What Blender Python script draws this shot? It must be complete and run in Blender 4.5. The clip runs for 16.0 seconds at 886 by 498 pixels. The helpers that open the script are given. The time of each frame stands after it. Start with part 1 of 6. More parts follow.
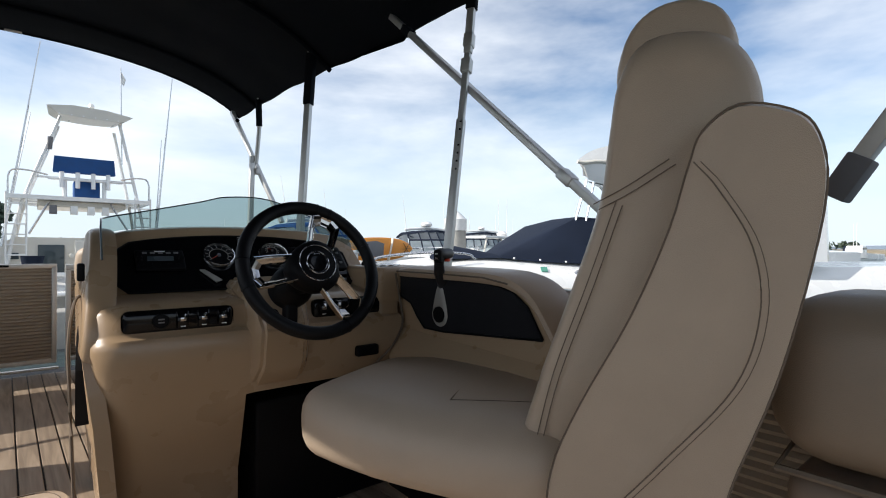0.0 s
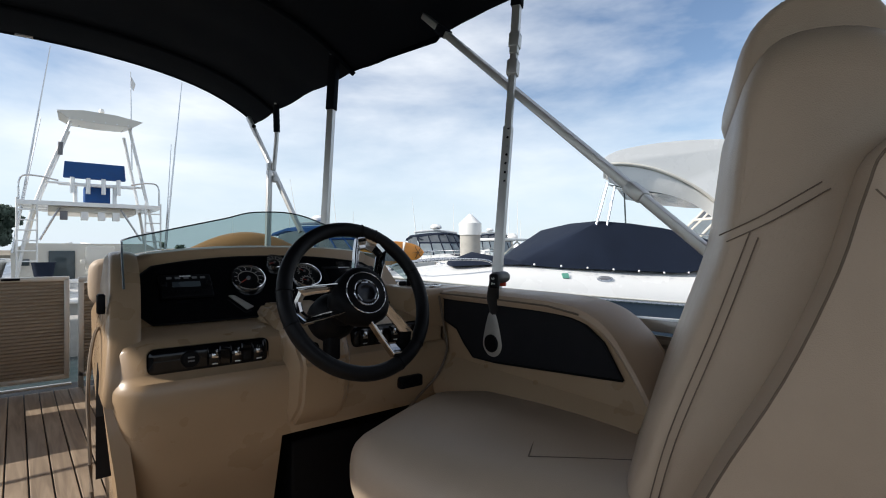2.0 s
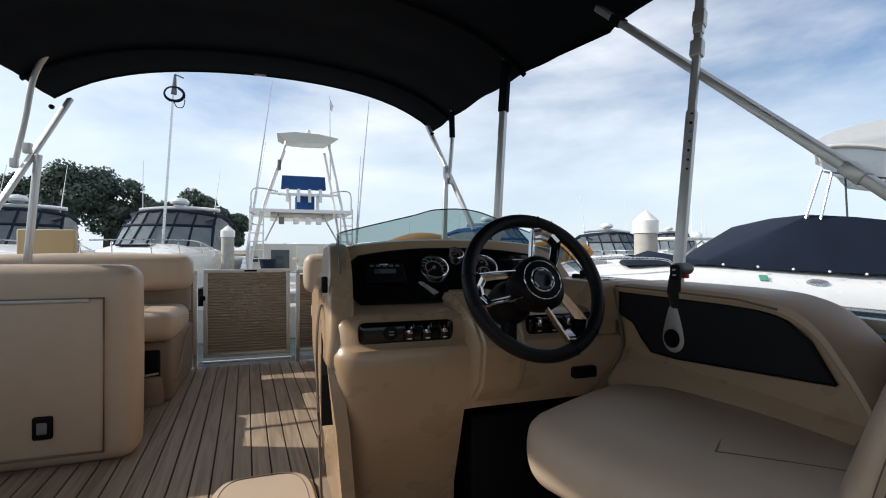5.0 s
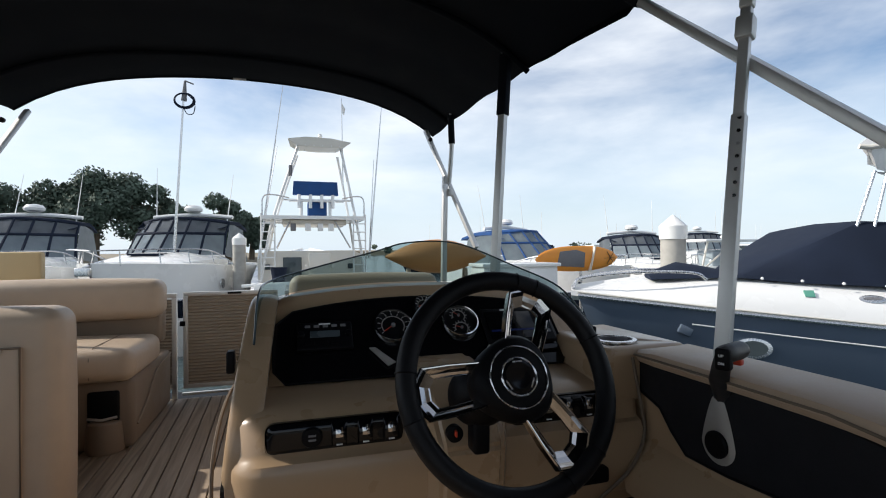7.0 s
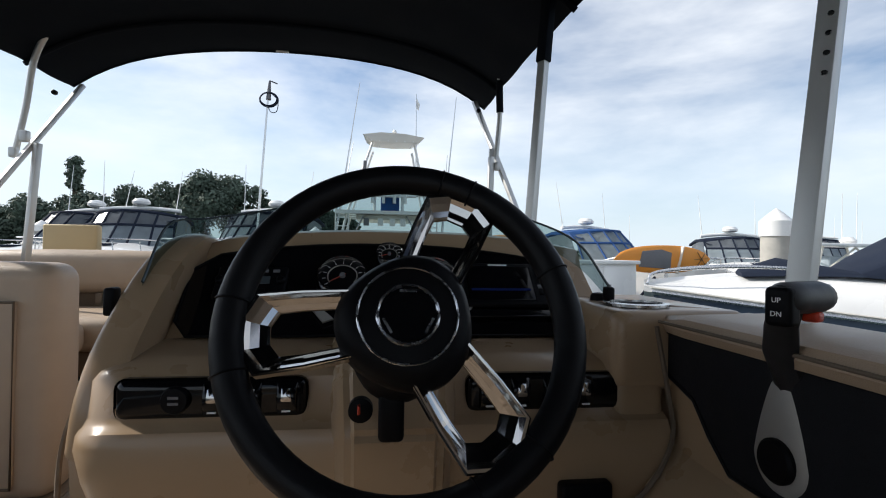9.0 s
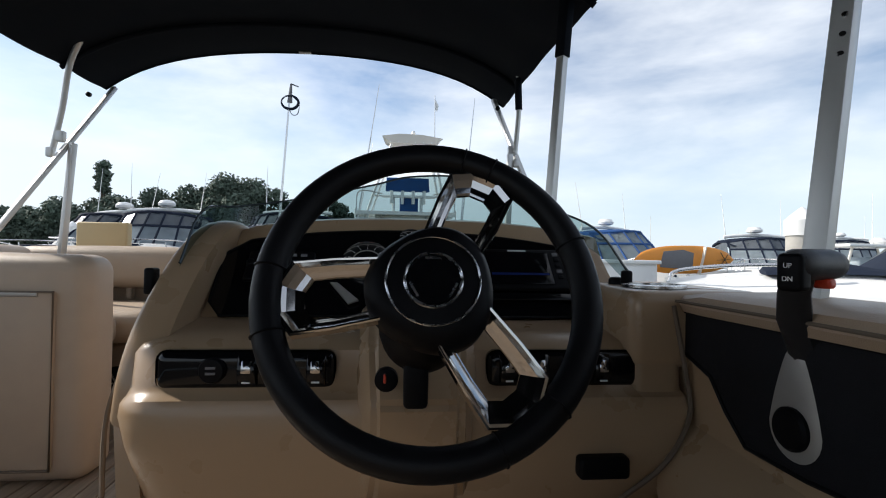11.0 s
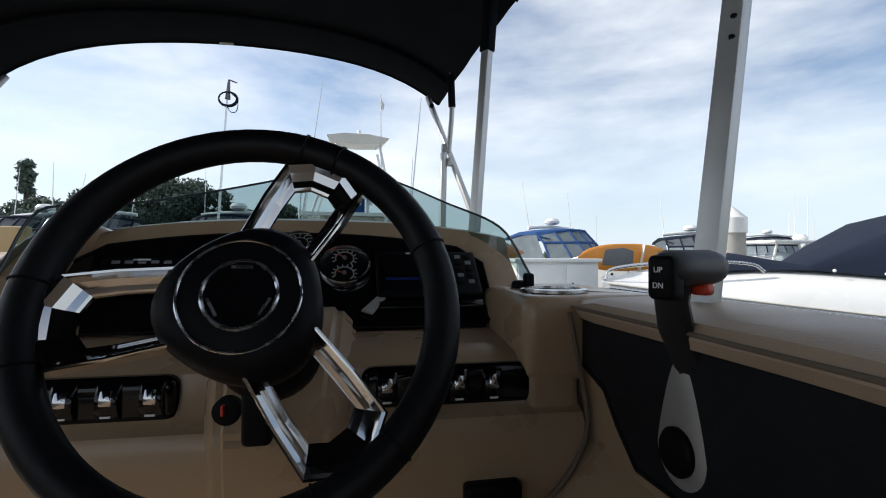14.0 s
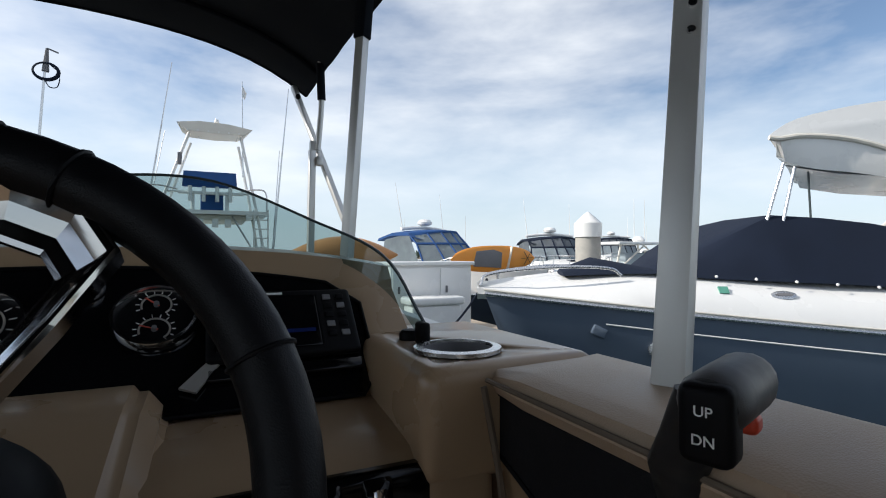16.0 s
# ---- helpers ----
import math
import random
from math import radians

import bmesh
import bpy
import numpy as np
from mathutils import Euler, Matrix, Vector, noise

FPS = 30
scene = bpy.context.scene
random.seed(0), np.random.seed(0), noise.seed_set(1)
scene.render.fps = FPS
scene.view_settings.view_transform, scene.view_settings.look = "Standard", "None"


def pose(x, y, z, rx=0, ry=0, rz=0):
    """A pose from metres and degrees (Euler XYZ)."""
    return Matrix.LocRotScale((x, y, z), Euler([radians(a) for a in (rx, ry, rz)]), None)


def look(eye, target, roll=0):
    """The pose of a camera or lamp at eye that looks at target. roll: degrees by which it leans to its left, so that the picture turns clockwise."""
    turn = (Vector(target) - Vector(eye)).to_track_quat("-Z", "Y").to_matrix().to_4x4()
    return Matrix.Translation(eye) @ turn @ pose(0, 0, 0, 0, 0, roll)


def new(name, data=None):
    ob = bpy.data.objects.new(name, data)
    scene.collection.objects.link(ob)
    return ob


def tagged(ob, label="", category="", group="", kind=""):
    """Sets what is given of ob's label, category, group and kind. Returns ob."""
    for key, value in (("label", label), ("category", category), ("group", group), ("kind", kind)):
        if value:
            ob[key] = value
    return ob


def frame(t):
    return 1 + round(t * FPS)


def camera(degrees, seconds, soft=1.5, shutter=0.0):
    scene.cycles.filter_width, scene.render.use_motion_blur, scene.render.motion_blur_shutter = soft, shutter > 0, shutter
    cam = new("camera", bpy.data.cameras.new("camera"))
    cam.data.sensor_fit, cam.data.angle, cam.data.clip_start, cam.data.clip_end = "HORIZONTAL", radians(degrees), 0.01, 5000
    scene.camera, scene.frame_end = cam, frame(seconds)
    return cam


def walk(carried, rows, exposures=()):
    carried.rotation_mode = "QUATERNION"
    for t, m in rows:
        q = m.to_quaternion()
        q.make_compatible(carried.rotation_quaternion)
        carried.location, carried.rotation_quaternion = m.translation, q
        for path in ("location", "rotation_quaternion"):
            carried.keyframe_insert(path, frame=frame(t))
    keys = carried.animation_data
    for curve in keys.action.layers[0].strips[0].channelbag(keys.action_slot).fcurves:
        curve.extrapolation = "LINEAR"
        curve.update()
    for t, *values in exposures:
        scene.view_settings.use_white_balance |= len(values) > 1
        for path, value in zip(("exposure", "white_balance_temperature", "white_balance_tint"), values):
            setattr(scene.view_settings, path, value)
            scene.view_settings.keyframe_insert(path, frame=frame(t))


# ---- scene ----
cam = camera(84.0, 16.0, soft=1.05)
# seconds, place in metres, yaw, pitch, roll in degrees
ROWS = [
    (0, 0.154, 0.274, 0.744, -39.51, -0.01, -0.27),
    (0.5, 0.145, 0.327, 0.782, -39.27, -0.07, -0.10),
    (1, 0.133, 0.380, 0.789, -39.24, 0.00, -0.10),
    (1.5, 0.133, 0.424, 0.790, -39.09, 0.06, -0.05),
    (2, 0.146, 0.444, 0.796, -38.80, 0.09, 0.02),
    (2.5, 0.141, 0.478, 0.795, -38.18, 0.10, 0.04),
    (3, 0.145, 0.530, 0.797, -35.78, 0.19, -0.16),
    (3.5, 0.114, 0.535, 0.799, -34.10, 0.22, -0.14),
    (4, 0.092, 0.501, 0.779, -30.64, 0.32, -0.11),
    (4.5, 0.089, 0.395, 0.759, -22.14, 0.19, -0.54),
    (7, 0.337, 0.674, 0.886, -16.99, 0.19, 0.41),
    (7.5, 0.450, 0.809, 0.841, -16.78, 0.50, -0.47),
    (8, 0.540, 0.848, 0.825, -11.10, 0.65, -0.42),
    (8.5, 0.594, 0.890, 0.776, -8.08, 0.51, -1.08),
    (9, 0.608, 0.876, 0.764, -7.38, 0.55, -0.94),
    (11.5, 0.600, 0.851, 0.730, -4.89, 0.76, -0.95),
    (12, 0.606, 0.852, 0.729, -4.63, 0.73, -0.80),
    (12.5, 0.615, 0.861, 0.720, -4.29, 0.91, -0.98),
    (13, 0.617, 0.851, 0.721, -4.30, 0.76, -0.74),
    (13.5, 0.669, 0.888, 0.730, -4.09, 0.84, -0.69),
    (14, 0.710, 0.918, 0.740, -10.68, 0.87, -0.17),
    (14.5, 0.706, 0.957, 0.748, -21.32, 0.91, 0.03),
    (15, 0.696, 0.966, 0.757, -25.75, 0.80, 0.12),
    (15.5, 0.752, 1.010, 0.745, -26.07, 1.01, 0.46),
    (16, 0.754, 1.107, 0.792, -25.45, 0.74, 0.09),
]
walk(cam, [(t, pose(x, y, z, 90 + pitch, roll, yaw)) for t, x, y, z, yaw, pitch, roll in ROWS], [(0.0, 0.38), (2.0, 0.28), (4.5, 0.28), (9.0, 0.30), (12.5, 0.38), (14.0, 0.30), (16.0, 0.22)])

# ---- sky and sun ----
SUN_AZ, SUN_EL = radians(-68), radians(34)   # azimuth from the bow, minus is to port
world = bpy.data.worlds.new("sky")
scene.world = world
world.use_nodes = True
wn, wl = world.node_tree.nodes, world.node_tree.links
wn.clear()
w_out = wn.new("ShaderNodeOutputWorld")
w_bg = wn.new("ShaderNodeBackground")
w_sky = wn.new("ShaderNodeTexSky")
w_sky.sky_type = 'NISHITA'
w_sky.sun_disc = False
w_sky.sun_elevation = SUN_EL
w_sky.sun_rotation = SUN_AZ
w_sky.dust_density = 0.4
w_sky.ozone_density = 2.0
w_co = wn.new("ShaderNodeTexCoord")
w_map = wn.new("ShaderNodeMapping")
w_map.inputs["Scale"].default_value = (1.3, 1.3, 3.9)
w_map.inputs["Rotation"].default_value = (0, radians(7), radians(25))
w_n1 = wn.new("ShaderNodeTexNoise")
w_n1.inputs["Scale"].default_value = 1.5
w_n1.inputs["Detail"].default_value = 6
w_n1.inputs["Roughness"].default_value = 0.55
w_n1.inputs["Distortion"].default_value = 0.12
w_r1 = wn.new("ShaderNodeValToRGB")
w_r1.color_ramp.elements[0].position = 0.33
w_r1.color_ramp.elements[1].position = 0.74
w_mul = wn.new("ShaderNodeMix")
w_mul.data_type = 'RGBA'
w_mul.blend_type = 'MULTIPLY'
w_mul.inputs[0].default_value = 1.0
w_mul.inputs[7].default_value = (0.122, 0.120, 0.120, 1)
w_mix = wn.new("ShaderNodeMix")
w_mix.data_type = 'RGBA'
w_mix.inputs[7].default_value = (0.95, 0.98, 1.01, 1)
wl.new(w_co.outputs["Generated"], w_map.inputs["Vector"])
wl.new(w_map.outputs["Vector"], w_n1.inputs["Vector"])
wl.new(w_n1.outputs["Fac"], w_r1.inputs["Fac"])
wl.new(w_sky.outputs["Color"], w_mul.inputs[6])
wl.new(w_mul.outputs[2], w_mix.inputs[6])
wl.new(w_r1.outputs["Color"], w_mix.inputs[0])
# pale haze low over the water
w_sep = wn.new("ShaderNodeSeparateXYZ")
w_r2 = wn.new("ShaderNodeMapRange")
w_r2.inputs["From Min"].default_value = 0.0
w_r2.inputs["From Max"].default_value = 0.30
w_r2.inputs["To Min"].default_value = 0.85
w_r2.inputs["To Max"].default_value = 0.0
w_haze = wn.new("ShaderNodeMix")
w_haze.data_type = 'RGBA'
w_haze.inputs[7].default_value = (0.62, 0.73, 0.84, 1)
wl.new(w_co.outputs["Generated"], w_sep.inputs["Vector"])
wl.new(w_sep.outputs["Z"], w_r2.inputs["Value"])
wl.new(w_r2.outputs["Result"], w_haze.inputs[0])
wl.new(w_mix.outputs[2], w_haze.inputs[6])
wl.new(w_haze.outputs[2], w_bg.inputs["Color"])
w_bg.inputs["Strength"].default_value = 1.0
wl.new(w_bg.outputs["Background"], w_out.inputs["Surface"])

sun_data = bpy.data.lights.new("sun", "SUN")
sun_data.energy = 4.2
sun_data.angle = radians(0.6)
sun_data.color = (1.0, 0.94, 0.86)
sun = new("sun", sun_data)
sun_way = Vector((math.sin(SUN_AZ) * math.cos(SUN_EL), math.cos(SUN_AZ) * math.cos(SUN_EL), math.sin(SUN_EL)))
sun.matrix_world = look(sun_way * 50, (0, 0, 0))


# ---- materials ----
def mat(name, colour, rough=0.5, metal=0.0, spec=0.5, grain=30.0, vary=0.12, bump=0.0, bump_scale=200.0, coat=0.0, stretch=(1, 1, 1), trans=0.0, ior=1.45):
    m = bpy.data.materials.new(name)
    m.use_nodes = True
    n, l = m.node_tree.nodes, m.node_tree.links
    b = n["Principled BSDF"]
    b.inputs["Roughness"].default_value = rough
    b.inputs["Metallic"].default_value = metal
    b.inputs["Specular IOR Level"].default_value = spec
    b.inputs["Coat Weight"].default_value = coat
    b.inputs["Transmission Weight"].default_value = trans
    b.inputs["IOR"].default_value = ior
    co = n.new("ShaderNodeTexCoord")
    mp = n.new("ShaderNodeMapping")
    mp.inputs["Scale"].default_value = stretch
    l.new(co.outputs["Object"], mp.inputs["Vector"])
    big = n.new("ShaderNodeTexNoise")
    big.inputs["Scale"].default_value = grain * 0.12
    big.inputs["Detail"].default_value = 4
    fine = n.new("ShaderNodeTexNoise")
    fine.inputs["Scale"].default_value = grain
    fine.inputs["Detail"].default_value = 6
    l.new(mp.outputs["Vector"], big.inputs["Vector"])
    l.new(mp.outputs["Vector"], fine.inputs["Vector"])
    add = n.new("ShaderNodeMath")
    add.operation = 'ADD'
    l.new(big.outputs["Fac"], add.inputs[0])
    l.new(fine.outputs["Fac"], add.inputs[1])
    rng = n.new("ShaderNodeMapRange")
    rng.inputs["From Min"].default_value = 0.6
    rng.inputs["From Max"].default_value = 1.4
    rng.inputs["To Min"].default_value = 1 - vary
    rng.inputs["To Max"].default_value = 1 + vary
    l.new(add.outputs[0], rng.inputs["Value"])
    hsv = n.new("ShaderNodeHueSaturation")
    hsv.inputs["Color"].default_value = (*colour, 1)
    l.new(rng.outputs["Result"], hsv.inputs["Value"])
    l.new(hsv.outputs["Color"], b.inputs["Base Color"])
    rr = n.new("ShaderNodeMapRange")
    rr.inputs["From Min"].default_value = 0.3
    rr.inputs["From Max"].default_value = 0.7
    rr.inputs["To Min"].default_value = max(0.02, rough - 0.06)
    rr.inputs["To Max"].default_value = min(1, rough + 0.08)
    l.new(fine.outputs["Fac"], rr.inputs["Value"])
    l.new(rr.outputs["Result"], b.inputs["Roughness"])
    if bump:
        tex = n.new("ShaderNodeTexVoronoi")
        tex.inputs["Scale"].default_value = bump_scale
        l.new(mp.outputs["Vector"], tex.inputs["Vector"])
        bp = n.new("ShaderNodeBump")
        bp.inputs["Strength"].default_value = bump
        bp.inputs["Distance"].default_value = 0.002
        l.new(tex.outputs["Distance"], bp.inputs["Height"])
        l.new(bp.outputs["Normal"], b.inputs["Normal"])
    return m


VINYL = mat("beige_vinyl", (0.45, 0.352, 0.262), 0.42, grain=14, vary=0.06, bump=0.18, bump_scale=700)
VINYL_DARK = mat("taupe_and_shaded_vinyl", (0.24, 0.185, 0.135), 0.45, grain=14, vary=0.08, bump=0.18, bump_scale=700)
STITCH = mat("stitching", (0.15, 0.115, 0.085), 0.8, vary=0.1)
GEL = mat("beige_moulding", (0.345, 0.238, 0.145), 0.30, grain=10, vary=0.05, bump=0.04, bump_scale=900, coat=0.2)
RAILSKIN = mat("ribbed_rail_skin", (0.33, 0.285, 0.23), 0.4, grain=10, vary=0.06)
ARMREST = mat("brown_vinyl", (0.40, 0.29, 0.20), 0.40, grain=14, vary=0.06, bump=0.18, bump_scale=700)
GEL_DARK = mat("taupe_and_shaded_moulding", (0.20, 0.15, 0.11), 0.5, grain=10, vary=0.08)
GLOSS = mat("gloss_black", (0.004, 0.004, 0.005), 0.08, spec=0.4, grain=20, vary=0.2)
BLACK = mat("black_plastic_and_shade", (0.004, 0.004, 0.005), 0.48, spec=0.12, grain=60, vary=0.2, bump=0.06, bump_scale=1500)
LEATHER = mat("black_leather", (0.004, 0.004, 0.005), 0.42, spec=0.22, grain=90, vary=0.2, bump=0.12, bump_scale=1100)
FABRIC = mat("black_vinyl_panel", (0.012, 0.012, 0.014), 0.75, spec=0.2, grain=200, vary=0.2, bump=0.3, bump_scale=900)
CANVAS = mat("black_canvas", (0.006, 0.008, 0.012), 0.9, spec=0.15, grain=6, vary=0.25, bump=0.3, bump_scale=900)
NAVY = mat("navy_canvas", (0.014, 0.020, 0.036), 0.85, spec=0.15, grain=4, vary=0.2, bump=0.2, bump_scale=300)
BLUE = mat("blue_canvas", (0.015, 0.07, 0.22), 0.8, grain=8, vary=0.2)
CHROME = mat("chrome", (0.82, 0.80, 0.78), 0.09, 1.0, vary=0.04)
# chrome with the dark reflection of canopy and seats put into its colour
DARK_CHROME = mat("darkened_chrome", (0.50, 0.485, 0.47), 0.07, 1.0, vary=0.05)
STEEL = mat("stainless_steel", (0.60, 0.60, 0.60), 0.25, 1.0, grain=80, vary=0.08)
ALU = mat("anodised_aluminium", (0.60, 0.60, 0.585), 0.42, 0.55, grain=50, vary=0.07, stretch=(1, 1, 0.1))
SILVER = mat("silver_plastic", (0.40, 0.38, 0.35), 0.38, 0.35, grain=60, vary=0.05)
WHITE = mat("white_gelcoat", (0.80, 0.80, 0.78), 0.25, grain=3, vary=0.04, coat=0.4)
OFFWHITE = mat("cream_gelcoat", (0.66, 0.63, 0.56), 0.35, grain=4, vary=0.06)
HULL_BLUE = mat("slate_blue_gelcoat", (0.085, 0.115, 0.16), 0.16, grain=3, vary=0.08, coat=0.5)
HULL_NAVY = mat("navy_gelcoat", (0.015, 0.02, 0.035), 0.15, grain=3, vary=0.1, coat=0.5)
GLASS_DARK = mat("dark_glass_and_shade", (0.05, 0.065, 0.07), 0.10, grain=2, vary=0.3)
CANVAS_PANE = mat("smoked_vinyl", (0.16, 0.18, 0.20), 0.18, grain=5, vary=0.3)
CLEAR_VINYL = mat("clear_vinyl", (0.28, 0.33, 0.36), 0.15, grain=5, vary=0.25)
CONCRETE = mat("weathered_concrete", (0.40, 0.385, 0.35), 0.85, grain=12, vary=0.18, bump=0.3, bump_scale=60)
PLANK_GREY = mat("dock_timber", (0.36, 0.30, 0.235), 0.8, grain=20, vary=0.2, stretch=(1, 8, 1))
ORANGE = mat("orange_board", (0.75, 0.29, 0.045), 0.4, grain=6, vary=0.08)
CHARCOAL = mat("charcoal_plastic", (0.022, 0.022, 0.024), 0.45, grain=60, vary=0.15, bump=0.05, bump_scale=1500)
GREY = mat("grey_pad", (0.16, 0.16, 0.17), 0.7)
RED = mat("red_plastic", (0.55, 0.05, 0.02), 0.4)
WHITE_MARK = mat("white_marking", (0.75, 0.75, 0.75), 0.5, vary=0.03)
GREEN_MARK = mat("green_sticker", (0.10, 0.32, 0.24), 0.5)
TAN_BOX = mat("tan_board", (0.55, 0.42, 0.23), 0.6, grain=5, vary=0.06)
LEAF = mat("dark_foliage", (0.085, 0.115, 0.085), 0.8, grain=3, vary=0.45)
BARK = mat("bark", (0.10, 0.075, 0.05), 0.9)
SHORE = mat("dry_shore", (0.22, 0.19, 0.14), 0.9, grain=0.5, vary=0.25)
# the hills' pale blue has the haze of the air put into it
HAZE = mat("far_hills_haze_tint", (0.22, 0.27, 0.34), 1.0, grain=0.01, vary=0.1)


def tinted_acrylic():
    m = bpy.data.materials.new("tinted_acrylic")
    m.use_nodes = True
    n, l = m.node_tree.nodes, m.node_tree.links
    n.clear()
    out = n.new("ShaderNodeOutputMaterial")
    tr = n.new("ShaderNodeBsdfTransparent")
    tr.inputs["Color"].default_value = (0.40, 0.50, 0.50, 1)
    gl = n.new("ShaderNodeBsdfGlossy")
    gl.inputs["Roughness"].default_value = 0.03
    gl.inputs["Color"].default_value = (0.45, 0.5, 0.5, 1)
    mx = n.new("ShaderNodeMixShader")
    mx.inputs["Fac"].default_value = 0.08
    l.new(tr.outputs["BSDF"], mx.inputs[1])
    l.new(gl.outputs["BSDF"], mx.inputs[2])
    l.new(mx.outputs["Shader"], out.inputs["Surface"])
    return m


def water_material():
    m = mat("harbour_water", (0.03, 0.055, 0.06), 0.08, grain=0.6, vary=0.3)
    n, l = m.node_tree.nodes, m.node_tree.links
    co = n.new("ShaderNodeTexCoord")
    w = n.new("ShaderNodeTexNoise")
    w.inputs["Scale"].default_value = 1.7
    w.inputs["Detail"].default_value = 5
    bp = n.new("ShaderNodeBump")
    bp.inputs["Strength"].default_value = 0.5
    bp.inputs["Distance"].default_value = 0.12
    l.new(co.outputs["Object"], w.inputs["Vector"])
    l.new(w.outputs["Fac"], bp.inputs["Height"])
    l.new(bp.outputs["Normal"], n["Principled BSDF"].inputs["Normal"])
    return m


def teak_material():
    """Woven vinyl planking with a wood grain along each plank."""
    m = bpy.data.materials.new("teak_vinyl")
    m.use_nodes = True
    n, l = m.node_tree.nodes, m.node_tree.links
    b = n["Principled BSDF"]
    co = n.new("ShaderNodeTexCoord")
    info = n.new("ShaderNodeObjectInfo")
    mp = n.new("ShaderNodeMapping")
    mp.inputs["Scale"].default_value = (26, 1.3, 26)
    comb = n.new("ShaderNodeCombineXYZ")
    mul = n.new("ShaderNodeMath")
    mul.operation = 'MULTIPLY'
    mul.inputs[1].default_value = 37.0
    l.new(info.outputs["Random"], mul.inputs[0])
    l.new(mul.outputs[0], comb.inputs[1])
    l.new(comb.outputs[0], mp.inputs["Location"])
    l.new(co.outputs["Object"], mp.inputs["Vector"])
    nz = n.new("ShaderNodeTexNoise")
    nz.inputs["Scale"].default_value = 1.0
    nz.inputs["Detail"].default_value = 5
    nz.inputs["Distortion"].default_value = 1.6
    l.new(mp.outputs["Vector"], nz.inputs["Vector"])
    ramp = n.new("ShaderNodeValToRGB")
    ramp.color_ramp.elements[0].position = 0.35
    ramp.color_ramp.elements[0].color = (0.195, 0.145, 0.100, 1)
    ramp.color_ramp.elements[1].position = 0.66
    ramp.color_ramp.elements[1].color = (0.34, 0.262, 0.188, 1)
    l.new(nz.outputs["Fac"], ramp.inputs["Fac"])
    hsv = n.new("ShaderNodeHueSaturation")
    rng = n.new("ShaderNodeMapRange")
    rng.inputs["To Min"].default_value = 0.93
    rng.inputs["To Max"].default_value = 1.07
    l.new(info.outputs["Random"], rng.inputs["Value"])
    l.new(rng.outputs["Result"], hsv.inputs["Value"])
    l.new(ramp.outputs["Color"], hsv.inputs["Color"])
    l.new(hsv.outputs["Color"], b.inputs["Base Color"])
    b.inputs["Roughness"].default_value = 0.6
    bp = n.new("ShaderNodeBump")
    bp.inputs["Strength"].default_value = 0.25
    bp.inputs["Distance"].default_value = 0.002
    l.new(nz.outputs["Fac"], bp.inputs["Height"])
    l.new(bp.outputs["Normal"], b.inputs["Normal"])
    return m


ACRYLIC, WATER, TEAK = tinted_acrylic(), water_material(), teak_material()


# ---- building helpers ----
def part(name, bm, material, parent=None, label="", smooth=True):
    """Link a bmesh as one mesh object under a thing or a part."""
    me = bpy.data.meshes.new(name)
    bmesh.ops.recalc_face_normals(bm, faces=bm.faces)
    bm.to_mesh(me)
    bm.free()
    me.materials.append(material)
    if smooth:
        me.polygons.foreach_set("use_smooth", [True] * len(me.polygons))
        me.set_sharp_from_angle(angle=radians(38))
    ob = new(name, me)
    if parent is not None:
        ob.parent = parent
        ob.matrix_parent_inverse = parent.matrix_basis.inverted()
    if label:
        ob["label"] = label
    return ob


def thing(name, label, category, at=(0, 0, 0), group="", kind=""):
    ob = new(name)
    ob.location = at
    ob.empty_display_size = 0.05
    return tagged(ob, label, category, group, kind)


def block(lo, hi, bevel=0.01, seg=3, m=None):
    """A box between two corners with rounded edges."""
    bm = bmesh.new()
    bmesh.ops.create_cube(bm, size=1)
    lo, hi = Vector(lo), Vector(hi)
    for v in bm.verts:
        v.co = Vector([lo[i] + (v.co[i] + 0.5) * (hi[i] - lo[i]) for i in range(3)])
    if bevel:
        bmesh.ops.bevel(bm, geom=bm.edges[:], offset=bevel, segments=seg, profile=0.5, affect='EDGES')
    if m is not None:
        bm.transform(m)
    return bm


def tube(points, radius, sides=10, closed=False, squash=1.0, cap=True):
    """A round or flattened bar swept along points; radius may be a list."""
    bm = bmesh.new()
    pts = [Vector(p) for p in points]
    n = len(pts)
    rad = radius if isinstance(radius, (list, tuple)) else [radius] * n
    rings = []
    up = Vector((0, 0, 1))
    for i, p in enumerate(pts):
        a = pts[i - 1] if (i > 0 or closed) else p
        b = pts[(i + 1) % n] if (i < n - 1 or closed) else p
        d = (b - a).normalized()
        side = d.cross(up)
        if side.length < 0.05:
            side = d.cross(Vector((0, 1, 0)))
        side.normalize()
        nrm = side.cross(d).normalized()
        rings.append([bm.verts.new(p + (side * math.cos(q) + nrm * math.sin(q) * squash) * rad[i])
                      for q in [math.tau * k / sides for k in range(sides)]])
    for i in range(n if closed else n - 1):
        a, b = rings[i], rings[(i + 1) % n]
        for k in range(sides):
            bm.faces.new((a[k], a[(k + 1) % sides], b[(k + 1) % sides], b[k]))
    if cap and not closed:
        bm.faces.new(rings[0][::-1])
        bm.faces.new(rings[-1])
    return bm


def beam(a, b, w, h, bevel=0.004):
    """A squared bar from a to b."""
    a, b = Vector(a), Vector(b)
    bm = block((-w / 2, -h / 2, 0), (w / 2, h / 2, (b - a).length), bevel, 2)
    q = (b - a).to_track_quat('Z', 'Y')
    bm.transform(Matrix.Translation(a) @ q.to_matrix().to_4x4())
    return bm


